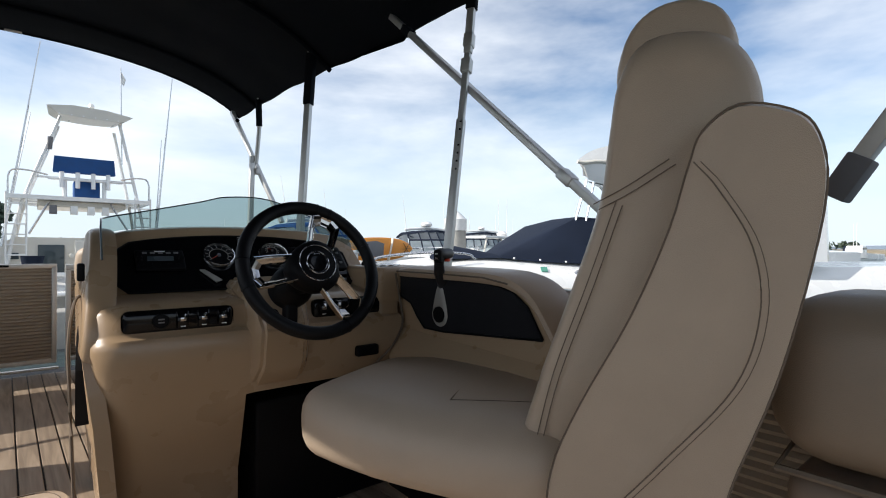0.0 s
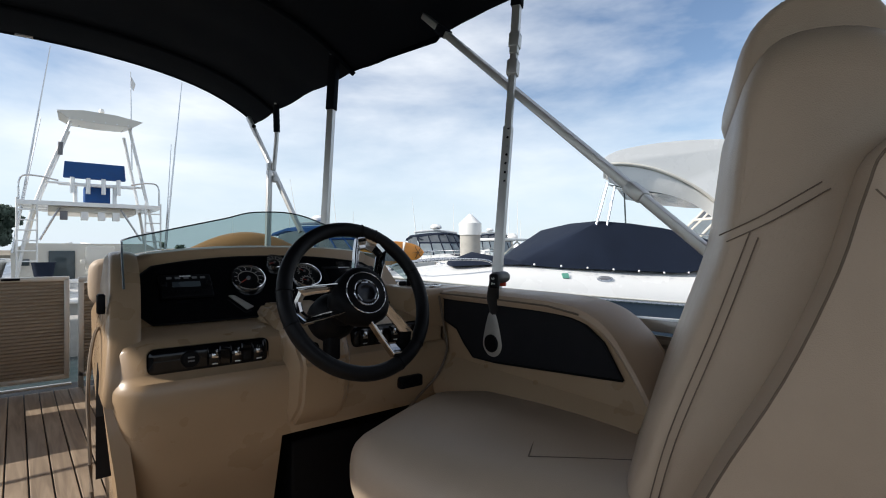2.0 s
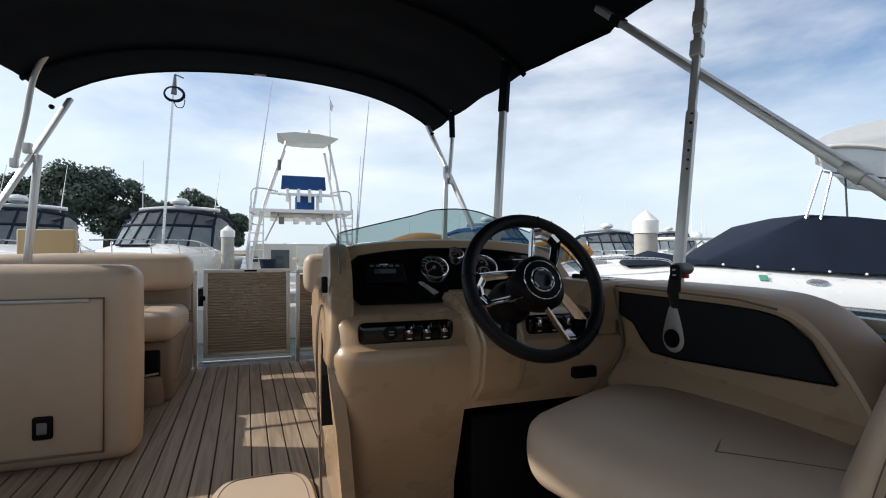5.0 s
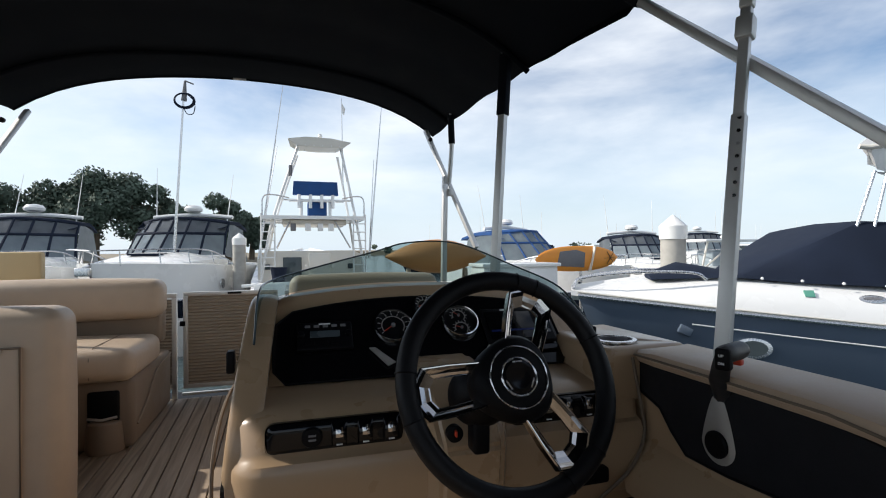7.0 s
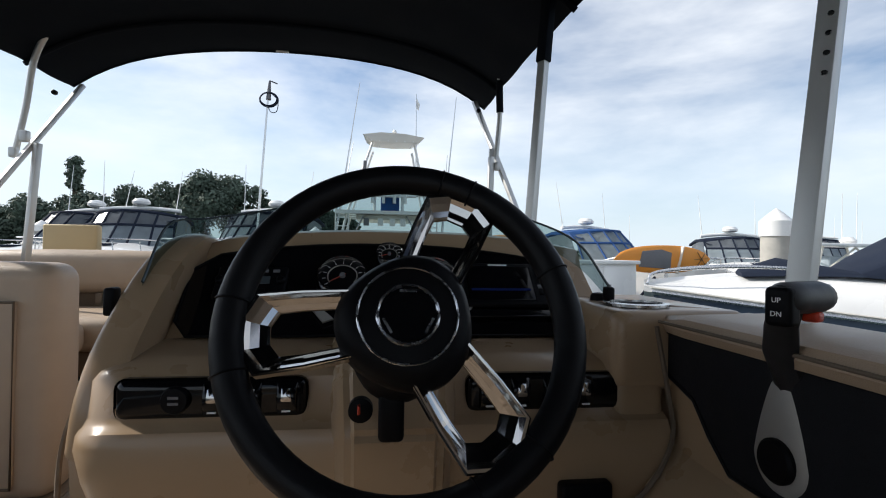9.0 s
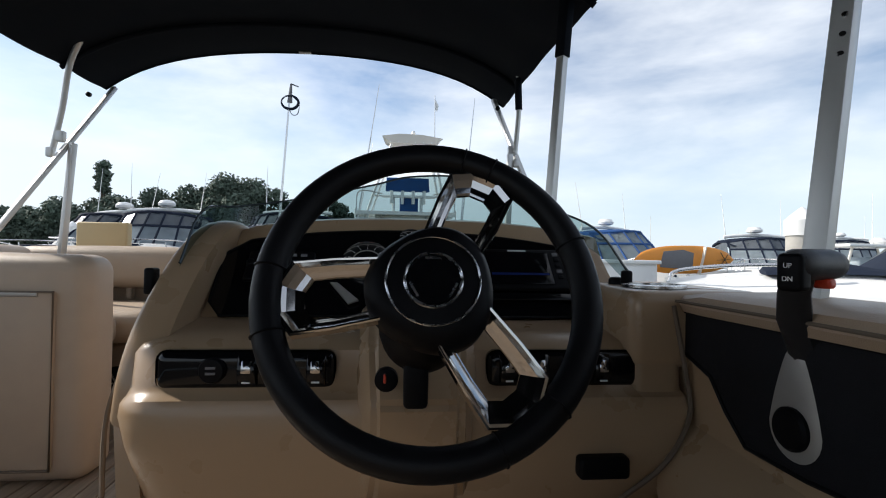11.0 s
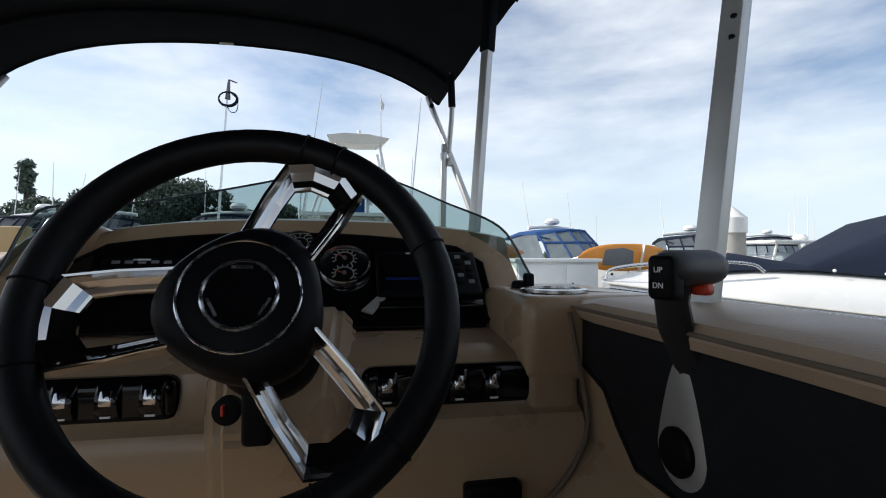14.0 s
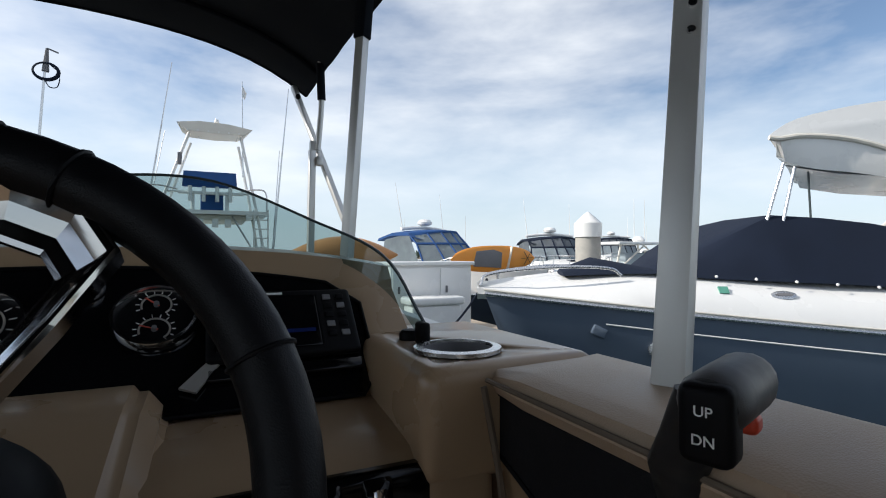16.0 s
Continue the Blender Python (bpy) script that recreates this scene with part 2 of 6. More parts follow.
def prism(outline, depth, bevel=0.0, m=None, seg=2):
    """A flat outline in x, y pulled up by depth along z, edges rounded."""
    bm = bmesh.new()
    vs = [bm.verts.new((x, y, 0)) for x, y in outline]
    f = bm.faces.new(vs)
    ext = bmesh.ops.extrude_face_region(bm, geom=[f])
    bmesh.ops.translate(bm, vec=(0, 0, depth), verts=[e for e in ext["geom"] if isinstance(e, bmesh.types.BMVert)])
    if bevel:
        bmesh.ops.bevel(bm, geom=bm.edges[:], offset=bevel, segments=seg, profile=0.5, affect='EDGES', clamp_overlap=True)
    if m is not None:
        bm.transform(m)
    return bm


def loft(sections, closed_ring=True, caps=True):
    """Skin over rows of points, all of one length."""
    bm = bmesh.new()
    rows = [[bm.verts.new(p) for p in s] for s in sections]
    for a, b in zip(rows, rows[1:]):
        n = len(a)
        for k in range(n if closed_ring else n - 1):
            bm.faces.new((a[k], a[(k + 1) % n], b[(k + 1) % n], b[k]))
    if caps and closed_ring:
        bm.faces.new(rows[0][::-1])
        bm.faces.new(rows[-1])
    return bm


def merge(*bms):
    out = bmesh.new()
    me = bpy.data.meshes.new("tmp")
    for b in bms:
        b.to_mesh(me)
        out.from_mesh(me)
        b.free()
    bpy.data.meshes.remove(me)
    return out


def lathe(profile, steps=32, m=None):
    """Turn rows of (radius, height) about z."""
    bm = bmesh.new()
    rows = []
    for r, h in profile:
        rows.append([bm.verts.new((r * math.cos(math.tau * k / steps), r * math.sin(math.tau * k / steps), h)) for k in range(steps)])
    for a, b in zip(rows, rows[1:]):
        for k in range(steps):
            bm.faces.new((a[k], a[(k + 1) % steps], b[(k + 1) % steps], b[k]))
    bm.faces.new(rows[0][::-1])
    bm.faces.new(rows[-1])
    if m is not None:
        bm.transform(m)
    return bm


def smooth_line(pts, n=8):
    """A Catmull-Rom line through points."""
    p = [Vector(q) for q in pts]
    p = [2 * p[0] - p[1], *p, 2 * p[-1] - p[-2]]
    out = []
    for i in range(1, len(p) - 2):
        for k in range(n):
            t = k / n
            a, b, c, d = p[i - 1:i + 3]
            out.append(0.5 * ((2 * b) + (c - a) * t + (2 * a - 5 * b + 4 * c - d) * t * t + (3 * b - a - 3 * c + d) * t ** 3))
    return out + [p[-2]]


# ---- the pontoon boat: rails, gate, canopy ----
def deck_base():
    bm = block((-1.45, -2.2, -0.12), (1.32, 4.22, -0.012), 0.02)
    return tagged(part("floor", bm, BLACK), "black deck underlay of a pontoon boat", "deck", kind="structure")


floor = deck_base()


def pontoon(x):
    t = thing("pontoon_float", "brushed aluminium pontoon tube lying in the water", "float", (x, 1, -0.5), "floats")
    pts = [(x, -2.4, -0.42), (x, 3.4, -0.42), (x, 4.2, -0.36), (x, 4.7, -0.22)]
    part("tube", tube(smooth_line(pts, 5), [0.30] * 11 + [0.26, 0.2, 0.14, 0.06, 0.02][:5], 20), ALU, t)
    return t


for px in (-1.0, 0.95):
    pontoon(px)


def fence(x0, y0, x1, y1, name="rail_fence"):
    """A ribbed panel in an aluminium frame between two posts."""
    t = thing(name, "beige ribbed rail panel in a brushed aluminium frame", "fence", (x0, y0, 0), "rail panels")
    a, b = Vector((x0, y0, 0)), Vector((x1, y1, 0))
    n = (b - a).normalized()
    for nm, z in (("top_rail", 0.625), ("bottom_rail", 0.075)):
        part(nm, beam(a + Vector((0, 0, z)), b + Vector((0, 0, z)), 0.028, 0.028), ALU, t)
    for q in (a + n * 0.014, b - n * 0.014):
        part("post", beam(q + Vector((0, 0, 0.0)), q + Vector((0, 0, 0.61)), 0.028, 0.028), ALU, t)
    side = Vector((-n.y, n.x, 0))
    rows = []
    k = 0
    z = 0.09
    while z < 0.61:
        off = side * (0.004 if k % 2 else -0.004)
        rows.append([a + n * 0.02 + off + Vector((0, 0, z)), b - n * 0.02 + off + Vector((0, 0, z)), b - n * 0.02 + off - side * 0.006 + Vector((0, 0, z)), a + n * 0.02 + off - side * 0.006 + Vector((0, 0, z))])
        z += 0.0095
        k += 1
    part("panel", loft(rows), RAILSKIN, t, smooth=False)
    return t


def bow_gate():
    g = thing("gate", "closed beige ribbed bow gate with an aluminium frame", "gate", (-0.03, 4.0, 0))
    xl, xr, zb, zt = -0.30, 0.245, 0.072, 0.632
    for nm, a, b in (("top_rail", (xl, 4.0, zt), (xr, 4.0, zt)), ("bottom_rail", (xl, 4.0, zb), (xr, 4.0, zb)),
                     ("stile", (xl + 0.012, 4.0, zb), (xl + 0.012, 4.0, zt)), ("stile", (xr - 0.012, 4.0, zb), (xr - 0.012, 4.0, zt))):
        part(nm, beam(a, b, 0.026, 0.026), ALU, g)
    rows = []
    n = 56
    for k in range(n + 1):
        z = zb + 0.012 + (zt - zb - 0.024) * k / n
        o = 4.0 + (0.0035 if k % 2 else -0.0035)
        rows.append([(xl + 0.02, o, z), (xr - 0.02, o, z), (xr - 0.02, o + 0.008, z), (xl + 0.02, o + 0.008, z)])
    part("panel", loft(rows), RAILSKIN, g, smooth=False)
    part("latch", block((xl - 0.018, 3.975, 0.44), (xl + 0.012, 3.995, 0.47), 0.004), BLACK, g, "black latch")
    part("pull", block((-0.05, 3.972, 0.628), (0.03, 3.99, 0.640), 0.004), BLACK, g, "dark finger pull")
    part("sill", block((xl - 0.01, 3.985, 0.02), (xr + 0.01, 4.012, 0.034), 0.003), ALU, g, "bright aluminium threshold strip")
    return g


bow_gate()
fence(-1.40, 4.0, -0.335, 4.0)
fence(0.285, 4.0, 1.26, 4.0)
fence(-1.40, 4.0, -1.40, 2.4)
fence(-1.40, 0.9, -1.40, -0.6)
fence(-1.40, -0.62, -1.40, -2.1)
fence(1.26, 4.0, 1.26, 2.55)
fence(1.24, 2.5, 1.20, 1.75)
fence(1.235, 1.72, 1.225, 0.88)
fence(1.20, 0.86, 1.22, -0.6)
fence(1.22, -0.62, 1.22, -2.1)
# unseen port and stern panels, added to block low sky light
fence(-1.40, 2.38, -1.40, 0.92)
fence(-1.38, -2.12, 1.20, -2.12)

# the canopy: sections of an arch from the bow aft; last one unseen, added for shade
CANOPY = [(3.72, -1.04, 1.215, 1.635, 1.885), (3.40, -1.07, 1.23, 1.650, 1.91), (2.95, -1.10, 1.25, 1.655, 1.925), (2.5, -1.12, 1.28, 1.650, 1.93),
          (2.1, -1.14, 1.31, 1.635, 1.93), (1.7, -1.15, 1.32, 1.625, 1.93), (1.2, -1.15, 1.32, 1.62, 1.92), (0.6, -1.15, 1.32, 1.61, 1.91), (-0.3, -1.15, 1.32, 1.59, 1.89), (-1.3, -1.15, 1.32, 1.55, 1.85)]


def canopy_row(y, xl, xr, ze, zc, drop=0.0):
    row = []
    for k in range(25):
        s = k / 24
        x = xl + (xr - xl) * s
        d = abs(2 * s - 1)
        z = zc - (zc - ze) * (0.55 * d ** 2 + 0.45 * d ** 5)
        row.append(Vector((x, y + 0.03 * d * d, z - drop)))
    return row


def canopy():
    c = thing("bimini_top", "black canvas bimini top stretched over an aluminium frame", "canopy", (0.1, 2.0, 1.9))
    rows = []
    for a, b in zip(CANOPY, CANOPY[1:]):
        for k in range(6):
            t = k / 6
            s = [p + (q - p) * t for p, q in zip(a, b)]
            sag = 0.012 * math.sin(math.pi * t)
            rows.append(canopy_row(*s, drop=sag))
    rows.append(canopy_row(*CANOPY[-1]))
    bm = bmesh.new()
    top = [[bm.verts.new(v + Vector((0, 0, 0.004))) for v in r] for r in rows]
    bot = [[bm.verts.new(v - Vector((0, 0, 0.003))) for v in r] for r in rows]
    for grid in (top, bot):
        for a, b in zip(grid, grid[1:]):
            for k in range(24):
                bm.faces.new((a[k], a[k + 1], b[k + 1], b[k]))
    for a, b in ((top[0], bot[0]), (top[-1], bot[-1]), ([r[0] for r in top], [r[0] for r in bot]), ([r[-1] for r in top], [r[-1] for r in bot])):
        for k in range(len(a) - 1):
            bm.faces.new((a[k], a[k + 1], b[k + 1], b[k]))
    part("canvas", bm, CANVAS, c)
    hem = [v + Vector((0, -0.004, -0.004)) for v in canopy_row(*CANOPY[0])]
    part("front_hem", tube(hem, 0.008, 8), CANVAS, c)
    edge = [canopy_row(*s)[-1] for s in CANOPY]
    part("side_hem", tube(smooth_line(edge, 3), 0.007, 8), CANVAS, c)
    edge = [canopy_row(*s)[0] for s in CANOPY]
    part("side_hem", tube(smooth_line(edge, 3), 0.007, 8), CANVAS, c)
    m = canopy_row(*CANOPY[0])[12]
    part("tag", block((m.x - 0.07, m.y - 0.02, m.z - 0.012), (m.x + 0.0, m.y - 0.008, m.z + 0.004), 0.002), WHITE_MARK, c, "small white label on the hem")
    # cross bows under the cloth
    for s, nm in ((CANOPY[1], "front_bow"), (CANOPY[3], "middle_bow")):
        part(nm, tube([v - Vector((0, 0, 0.02)) for v in canopy_row(*s)], 0.012, 8), CANVAS, c, "cross bow in a black canvas sleeve")
    part("batten", tube([v - Vector((0, 0, 0.022)) for v in canopy_row(*CANOPY[4])[7:11]], 0.010, 8), ALU, c, "bare aluminium piece of the cross bow")
    # the flap where the strut goes through, starboard
    fl = bmesh.new()
    vs = [fl.verts.new(v) for v in ((1.27, 2.55, 1.645), (1.285, 1.90, 1.575), (1.325, 1.88, 1.63), (1.30, 2.4, 1.65))]
    fl.faces.new(vs)
    bmesh.ops.solidify(fl, geom=fl.faces[:], thickness=0.004)
    part("flap", fl, CANVAS, c)
    return c


canopy()


def pole_thing(label, at):
    return thing("canopy_pole", label, "pole", at, "canopy poles")


def collar(p, d, size, parent):
    d = Vector(d).normalized()
    part("clamp", beam(Vector(p) - d * size, Vector(p) + d * size, size * 1.35, size * 1.2, 0.006), ALU, parent, "grey cast hinge clamp")


# starboard main post by the helm, with its row of holes
mp_a, mp_m, mp_b = Vector((1.070, 1.372, 0.67)), Vector((1.215, 1.44, 1.37)), Vector((1.275, 1.47, 1.71))
post = pole_thing("squared aluminium canopy post with a row of height holes", mp_a)
part("lower_post", beam(mp_a, mp_a.lerp(mp_m, 0.68), 0.026, 0.023), ALU, post)
part("upper_post", beam(mp_a.lerp(mp_m, 0.5), mp_m, 0.021, 0.018), ALU, post)
part("top_post", beam(mp_m, mp_b, 0.026, 0.022), ALU, post)
d = (mp_m - mp_a).normalized()
q = d.to_track_quat('Z', 'Y').to_matrix().to_4x4()
view = (Vector((0.4, 0.7, 0.9)) - mp_a.lerp(mp_m, 0.6)).normalized()
out = (view - d * view.dot(d)).normalized()
for k in range(7):
    c0 = mp_a + d * (0.68 * (mp_m - mp_a).length - 0.012 - k * 0.026) + out * 0.0128
    hole = lathe([(0.0036, -0.002), (0.0036, 0.0012)], 12, Matrix.Translation(c0) @ out.to_track_quat('Z', 'Y').to_matrix().to_4x4())
    part("hole", hole, BLACK if k == 1 else STEEL, post)
for sgn in (-0.045, 0.045):
    collar(mp_m + d * sgn, d, 0.025, post)
# the long strut that crosses it
s_a, s_b = Vector((1.215, 1.88, 1.645)), Vector((1.215, 0.795, 0.705))
strut = pole_thing("long slanting aluminium canopy strut with canvas sleeves", s_a)
part("bar", beam(s_a, s_b, 0.028, 0.022), ALU, strut)
part("sleeve", beam(s_a.lerp(s_b, 0.08), s_a.lerp(s_b, 0.12), 0.036, 0.030), CANVAS, strut, "black canvas strap")
part("sleeve", beam(mp_m.lerp(mp_b, 0.45), mp_m.lerp(mp_b, 1.0), 0.034, 0.030), CANVAS, post, "black canvas strap")
collar(s_a.lerp(s_b, 0.76), s_b - s_a, 0.026, strut)
part("rear_brace", beam((1.215, 0.485, 0.865), (1.215, 0.03, 1.575), 0.034, 0.028), ALU, strut)
part("end_cap", beam((1.215, 0.500, 0.835), (1.215, 0.460, 0.90), 0.05, 0.04), GREY, strut, "grey end cap")
# starboard forward posts
f2 = pole_thing("squared aluminium canopy post with canvas straps", (1.11, 2.49, 0.64))
part("bar", beam((1.095, 2.49, 0.60), (1.19, 2.55, 1.72), 0.033, 0.028), ALU, f2)
part("sleeve", beam((1.166, 2.535, 1.44), (1.19, 2.55, 1.70), 0.042, 0.036), CANVAS, f2, "black canvas strap")
f3 = pole_thing("hinged aluminium front canopy leg", (1.15, 3.37, 0.62))
part("bar", beam((1.17, 3.40, 0.60), (1.175, 3.37, 1.27), 0.03, 0.026), ALU, f3)
up = smooth_line([(1.20, 3.37, 1.27), (1.215, 3.36, 1.5), (1.205, 3.34, 1.68), (1.15, 3.30, 1.82), (1.09, 3.27, 1.86)], 5)
part("bow_leg", tube(up, 0.013, 10), ALU, f3)
part("strut", beam((1.13, 3.62, 1.63), (1.30, 3.20, 0.90), 0.028, 0.022), ALU, f3)
collar((1.185, 3.39, 1.29), (0, 0, 1), 0.026, f3)
collar((1.205, 3.36, 1.22), (0, 0, 1), 0.022, f3)
part("knob", lathe([(0.008, 0), (0.012, 0.006), (0.012, 0.02), (0.006, 0.026)], 12, pose(1.14, 3.56, 1.56, 90, 0, 0)), BLACK, f3)
part("sleeve", tube([(1.215, 3.36, 1.5), (1.205, 3.345, 1.66)], 0.019, 10), CANVAS, f3, "black canvas strap")
# port side frame
l3 = pole_thing("hinged aluminium front canopy leg", (-1.03, 3.4, 0.62))
part("bar", beam((-1.045, 3.42, 0.60), (-0.985, 3.40, 1.25), 0.03, 0.026), ALU, l3)
up = smooth_line([(-1.08, 3.4, 1.21), (-1.04, 3.4, 1.42), (-1.0, 3.38, 1.62), (-0.94, 3.36, 1.74), (-0.88, 3.34, 1.79)], 5)
part("bow_leg", tube(up, 0.014, 10), ALU, l3)
part("strut", beam((-0.92, 3.62, 1.60), (-1.17, 3.02, 0.62), 0.028, 0.022), ALU, l3)
collar((-1.01, 3.35, 1.27), (0, 0, 1), 0.026, l3)
collar((-1.075, 3.38, 1.20), (0, 0, 1), 0.024, l3)
part("knob", lathe([(0.008, 0), (0.012, 0.006), (0.012, 0.02), (0.006, 0.026)], 12, pose(-0.945, 3.455, 1.505, 90, 0, 0)), BLACK, l3)
l2 = pole_thing("squared aluminium canopy post with canvas straps", (-0.98, 2.6, 0.64))
part("bar", beam((-1.02, 2.75, 0.62), (-0.98, 2.76, 1.62), 0.034, 0.028), ALU, l2)
part("sleeve", beam((-0.985, 2.76, 1.40), (-0.98, 2.76, 1.60), 0.044, 0.038), CANVAS, l2, "black canvas strap")


# ---- lounge seats ----
def cushion(lo, hi, bevel=0.045, puff=0.012):
    """A padded block: rounded edges, slightly domed faces."""
    lo, hi = Vector(lo), Vector(hi)
    bm = block(lo, hi, min(bevel, min(hi - lo) * 0.45), 5)
    bmesh.ops.subdivide_edges(bm, edges=[e for e in bm.edges if e.calc_length() > 0.12], cuts=5, use_grid_fill=True)
    c = (lo + hi) / 2
    h = (hi - lo) / 2
    for v in bm.verts:
        r = Vector([(v.co[i] - c[i]) / h[i] for i in range(3)])
        for i in range(3):
            j, k = (i + 1) % 3, (i + 2) % 3
            v.co[i] += r[i] * puff * max(0, 1 - r[j] ** 2) * max(0, 1 - r[k] ** 2)
    return bm


def port_lounge():
    s = thing("bow_sofa", "beige vinyl corner lounge with a taupe moulded base", "sofa", (-0.8, 3.4, 0), "bow lounges")
    part("base", block((-1.36, 3.22, 0.0), (-0.355, 3.94, 0.32), 0.03), GEL_DARK, s, "taupe moulded base")
    part("side_base", block((-1.36, 2.62, 0.0), (-0.74, 3.24, 0.32), 0.03), GEL_DARK, s, "taupe moulded base")
    part("seat", cushion((-1.36, 3.13, 0.32), (-0.335, 3.62, 0.465), 0.05), VINYL, s)
    part("side_seat", cushion((-1.36, 2.60, 0.32), (-0.60, 3.125, 0.465), 0.05), VINYL, s)
    part("backrest", cushion((-1.36, 3.56, 0.545), (-0.325, 3.72, 0.745), 0.05), VINYL, s)
    part("side_backrest", cushion((-1.39, 2.62, 0.545), (-1.24, 3.55, 0.745), 0.05), VINYL, s)
    part("back_panel", block((-1.36, 3.66, 0.40), (-0.34, 3.76, 0.60), 0.02), VINYL_DARK, s, "taupe vinyl strip")
    part("seat_seam", tube([(-0.50, 3.13, 0.34), (-0.50, 3.125, 0.43), (-0.50, 3.18, 0.472), (-0.50, 3.56, 0.472)], 0.0016, 5), STITCH, s)
    part("strap", block((-0.83, 3.60, 0.475), (-0.80, 3.64, 0.535), 0.006), VINYL_DARK, s)
    part("alcove", block((-0.535, 3.205, 0.13), (-0.41, 3.226, 0.27), 0.012), BLACK, s, "dark drink alcove")
    part("alcove_lip", tube([(-0.53, 3.20, 0.155), (-0.47, 3.185, 0.15), (-0.415, 3.20, 0.155)], 0.006, 6), SILVER, s, "pale retaining lip")
    part("base_bulge", lathe([(0.075, 0), (0.08, 0.02), (0.07, 0.13), (0.06, 0.14)], 20, pose(-0.47, 3.235, 0.0)), GEL_DARK, s)
    part("base_piping", tube(smooth_line([(-0.352, 3.90, 0.30), (-0.350, 3.6, 0.27), (-0.350, 3.4, 0.16), (-0.352, 3.26, 0.10)], 5), 0.006, 6), VINYL_DARK, s)
    sp = part("speaker", lathe([(0.070, 0), (0.076, 0.006), (0.070, 0.014), (0.062, 0.010), (0.02, 0.004)], 32, pose(-0.655, 3.222, 0.13, 90, 0, 0)), BLACK, s, "round black loudspeaker with spoked grille")
    for k in range(6):
        a = k * math.tau / 6
        part("grille_bar", beam((-0.655, 3.208, 0.13), (-0.655 + 0.066 * math.cos(a), 3.208, 0.13 + 0.066 * math.sin(a)), 0.008, 0.006, 0.001), STEEL, sp)
    return s


def chaise_end():
    s = thing("sofa_end", "upright beige vinyl lounge end with a piped storage door", "sofa", (-0.85, 2.55, 0), "bow lounges")
    part("body", cushion((-1.36, 2.49, 0.0), (-0.36, 2.66, 0.715), 0.055, 0.006), VINYL, s)
    dr = part("door", block((-1.30, 2.476, 0.05), (-0.455, 2.496, 0.60), 0.008), VINYL, s, "padded storage door")
    lp = [(-1.30, 2.474, 0.05), (-0.455, 2.474, 0.05), (-0.455, 2.474, 0.60), (-1.30, 2.474, 0.60)]
    part("piping", tube(lp, 0.0045, 6, closed=True), STITCH, dr, "dark piping")
    lt = part("latch", block((-0.665, 2.466, 0.115), (-0.605, 2.478, 0.195), 0.008), BLACK, dr, "black flush latch")
    part("latch_tongue", block((-0.65, 2.460, 0.135), (-0.62, 2.467, 0.175), 0.004), GREY, dr, "grey latch tongue")
    part("pull", block((-1.0, 2.470, 0.585), (-0.50, 2.480, 0.600), 0.004), SILVER, dr, "thin pale pull strip")
    return s


def starboard_lounge():
    s = thing("bow_sofa", "beige vinyl bow lounge with a moulded base beside the console", "sofa", (0.8, 3.0, 0), "bow lounges")
    part("base", block((0.40, 2.30, 0.0), (1.2, 3.94, 0.32), 0.03), GEL, s)
    part("seat", cushion((0.36, 2.32, 0.32), (1.2, 3.66, 0.465), 0.05), VINYL, s)
    part("backrest", cushion((0.325, 3.62, 0.50), (1.2, 3.76, 0.745), 0.05), VINYL, s)
    part("piping", tube([(0.392, 2.31, 0.25), (0.392, 3.0, 0.25), (0.392, 3.4, 0.16), (0.392, 3.9, 0.12)], 0.006, 6), VINYL, s, "pale piping on the base")
    return s


port_lounge()
chaise_end()
starboard_lounge()
tb = thing("cushion_board", "tan vinyl headrest board standing above the port rail", "board", (-1.1, 3.95, 0.72))
part("board", block((-1.27, 3.90, 0.62), (-0.985, 3.96, 0.895), 0.012), TAN_BOX, tb)


# ---- helm console ----
def console_left(z):
    """The port outline of the console by height."""
    pts = [(0.0, 0.29), (0.30, 0.272), (0.42, 0.255), (0.52, 0.238), (0.58, 0.233), (0.64, 0.243), (0.70, 0.254), (0.76, 0.264), (0.82, 0.285)]
    for (z0, x0), (z1, x1) in zip(pts, pts[1:]):
        if z <= z1:
            return x0 + (x1 - x0) * max(0, z - z0) / (z1 - z0)
    return pts[-1][1]


def crown(s):
    """How much lower the brow lies towards the sides; s from 0 to 1 across."""
    d = abs(2 * s - 1)
    return 0.028 * d ** 2.6


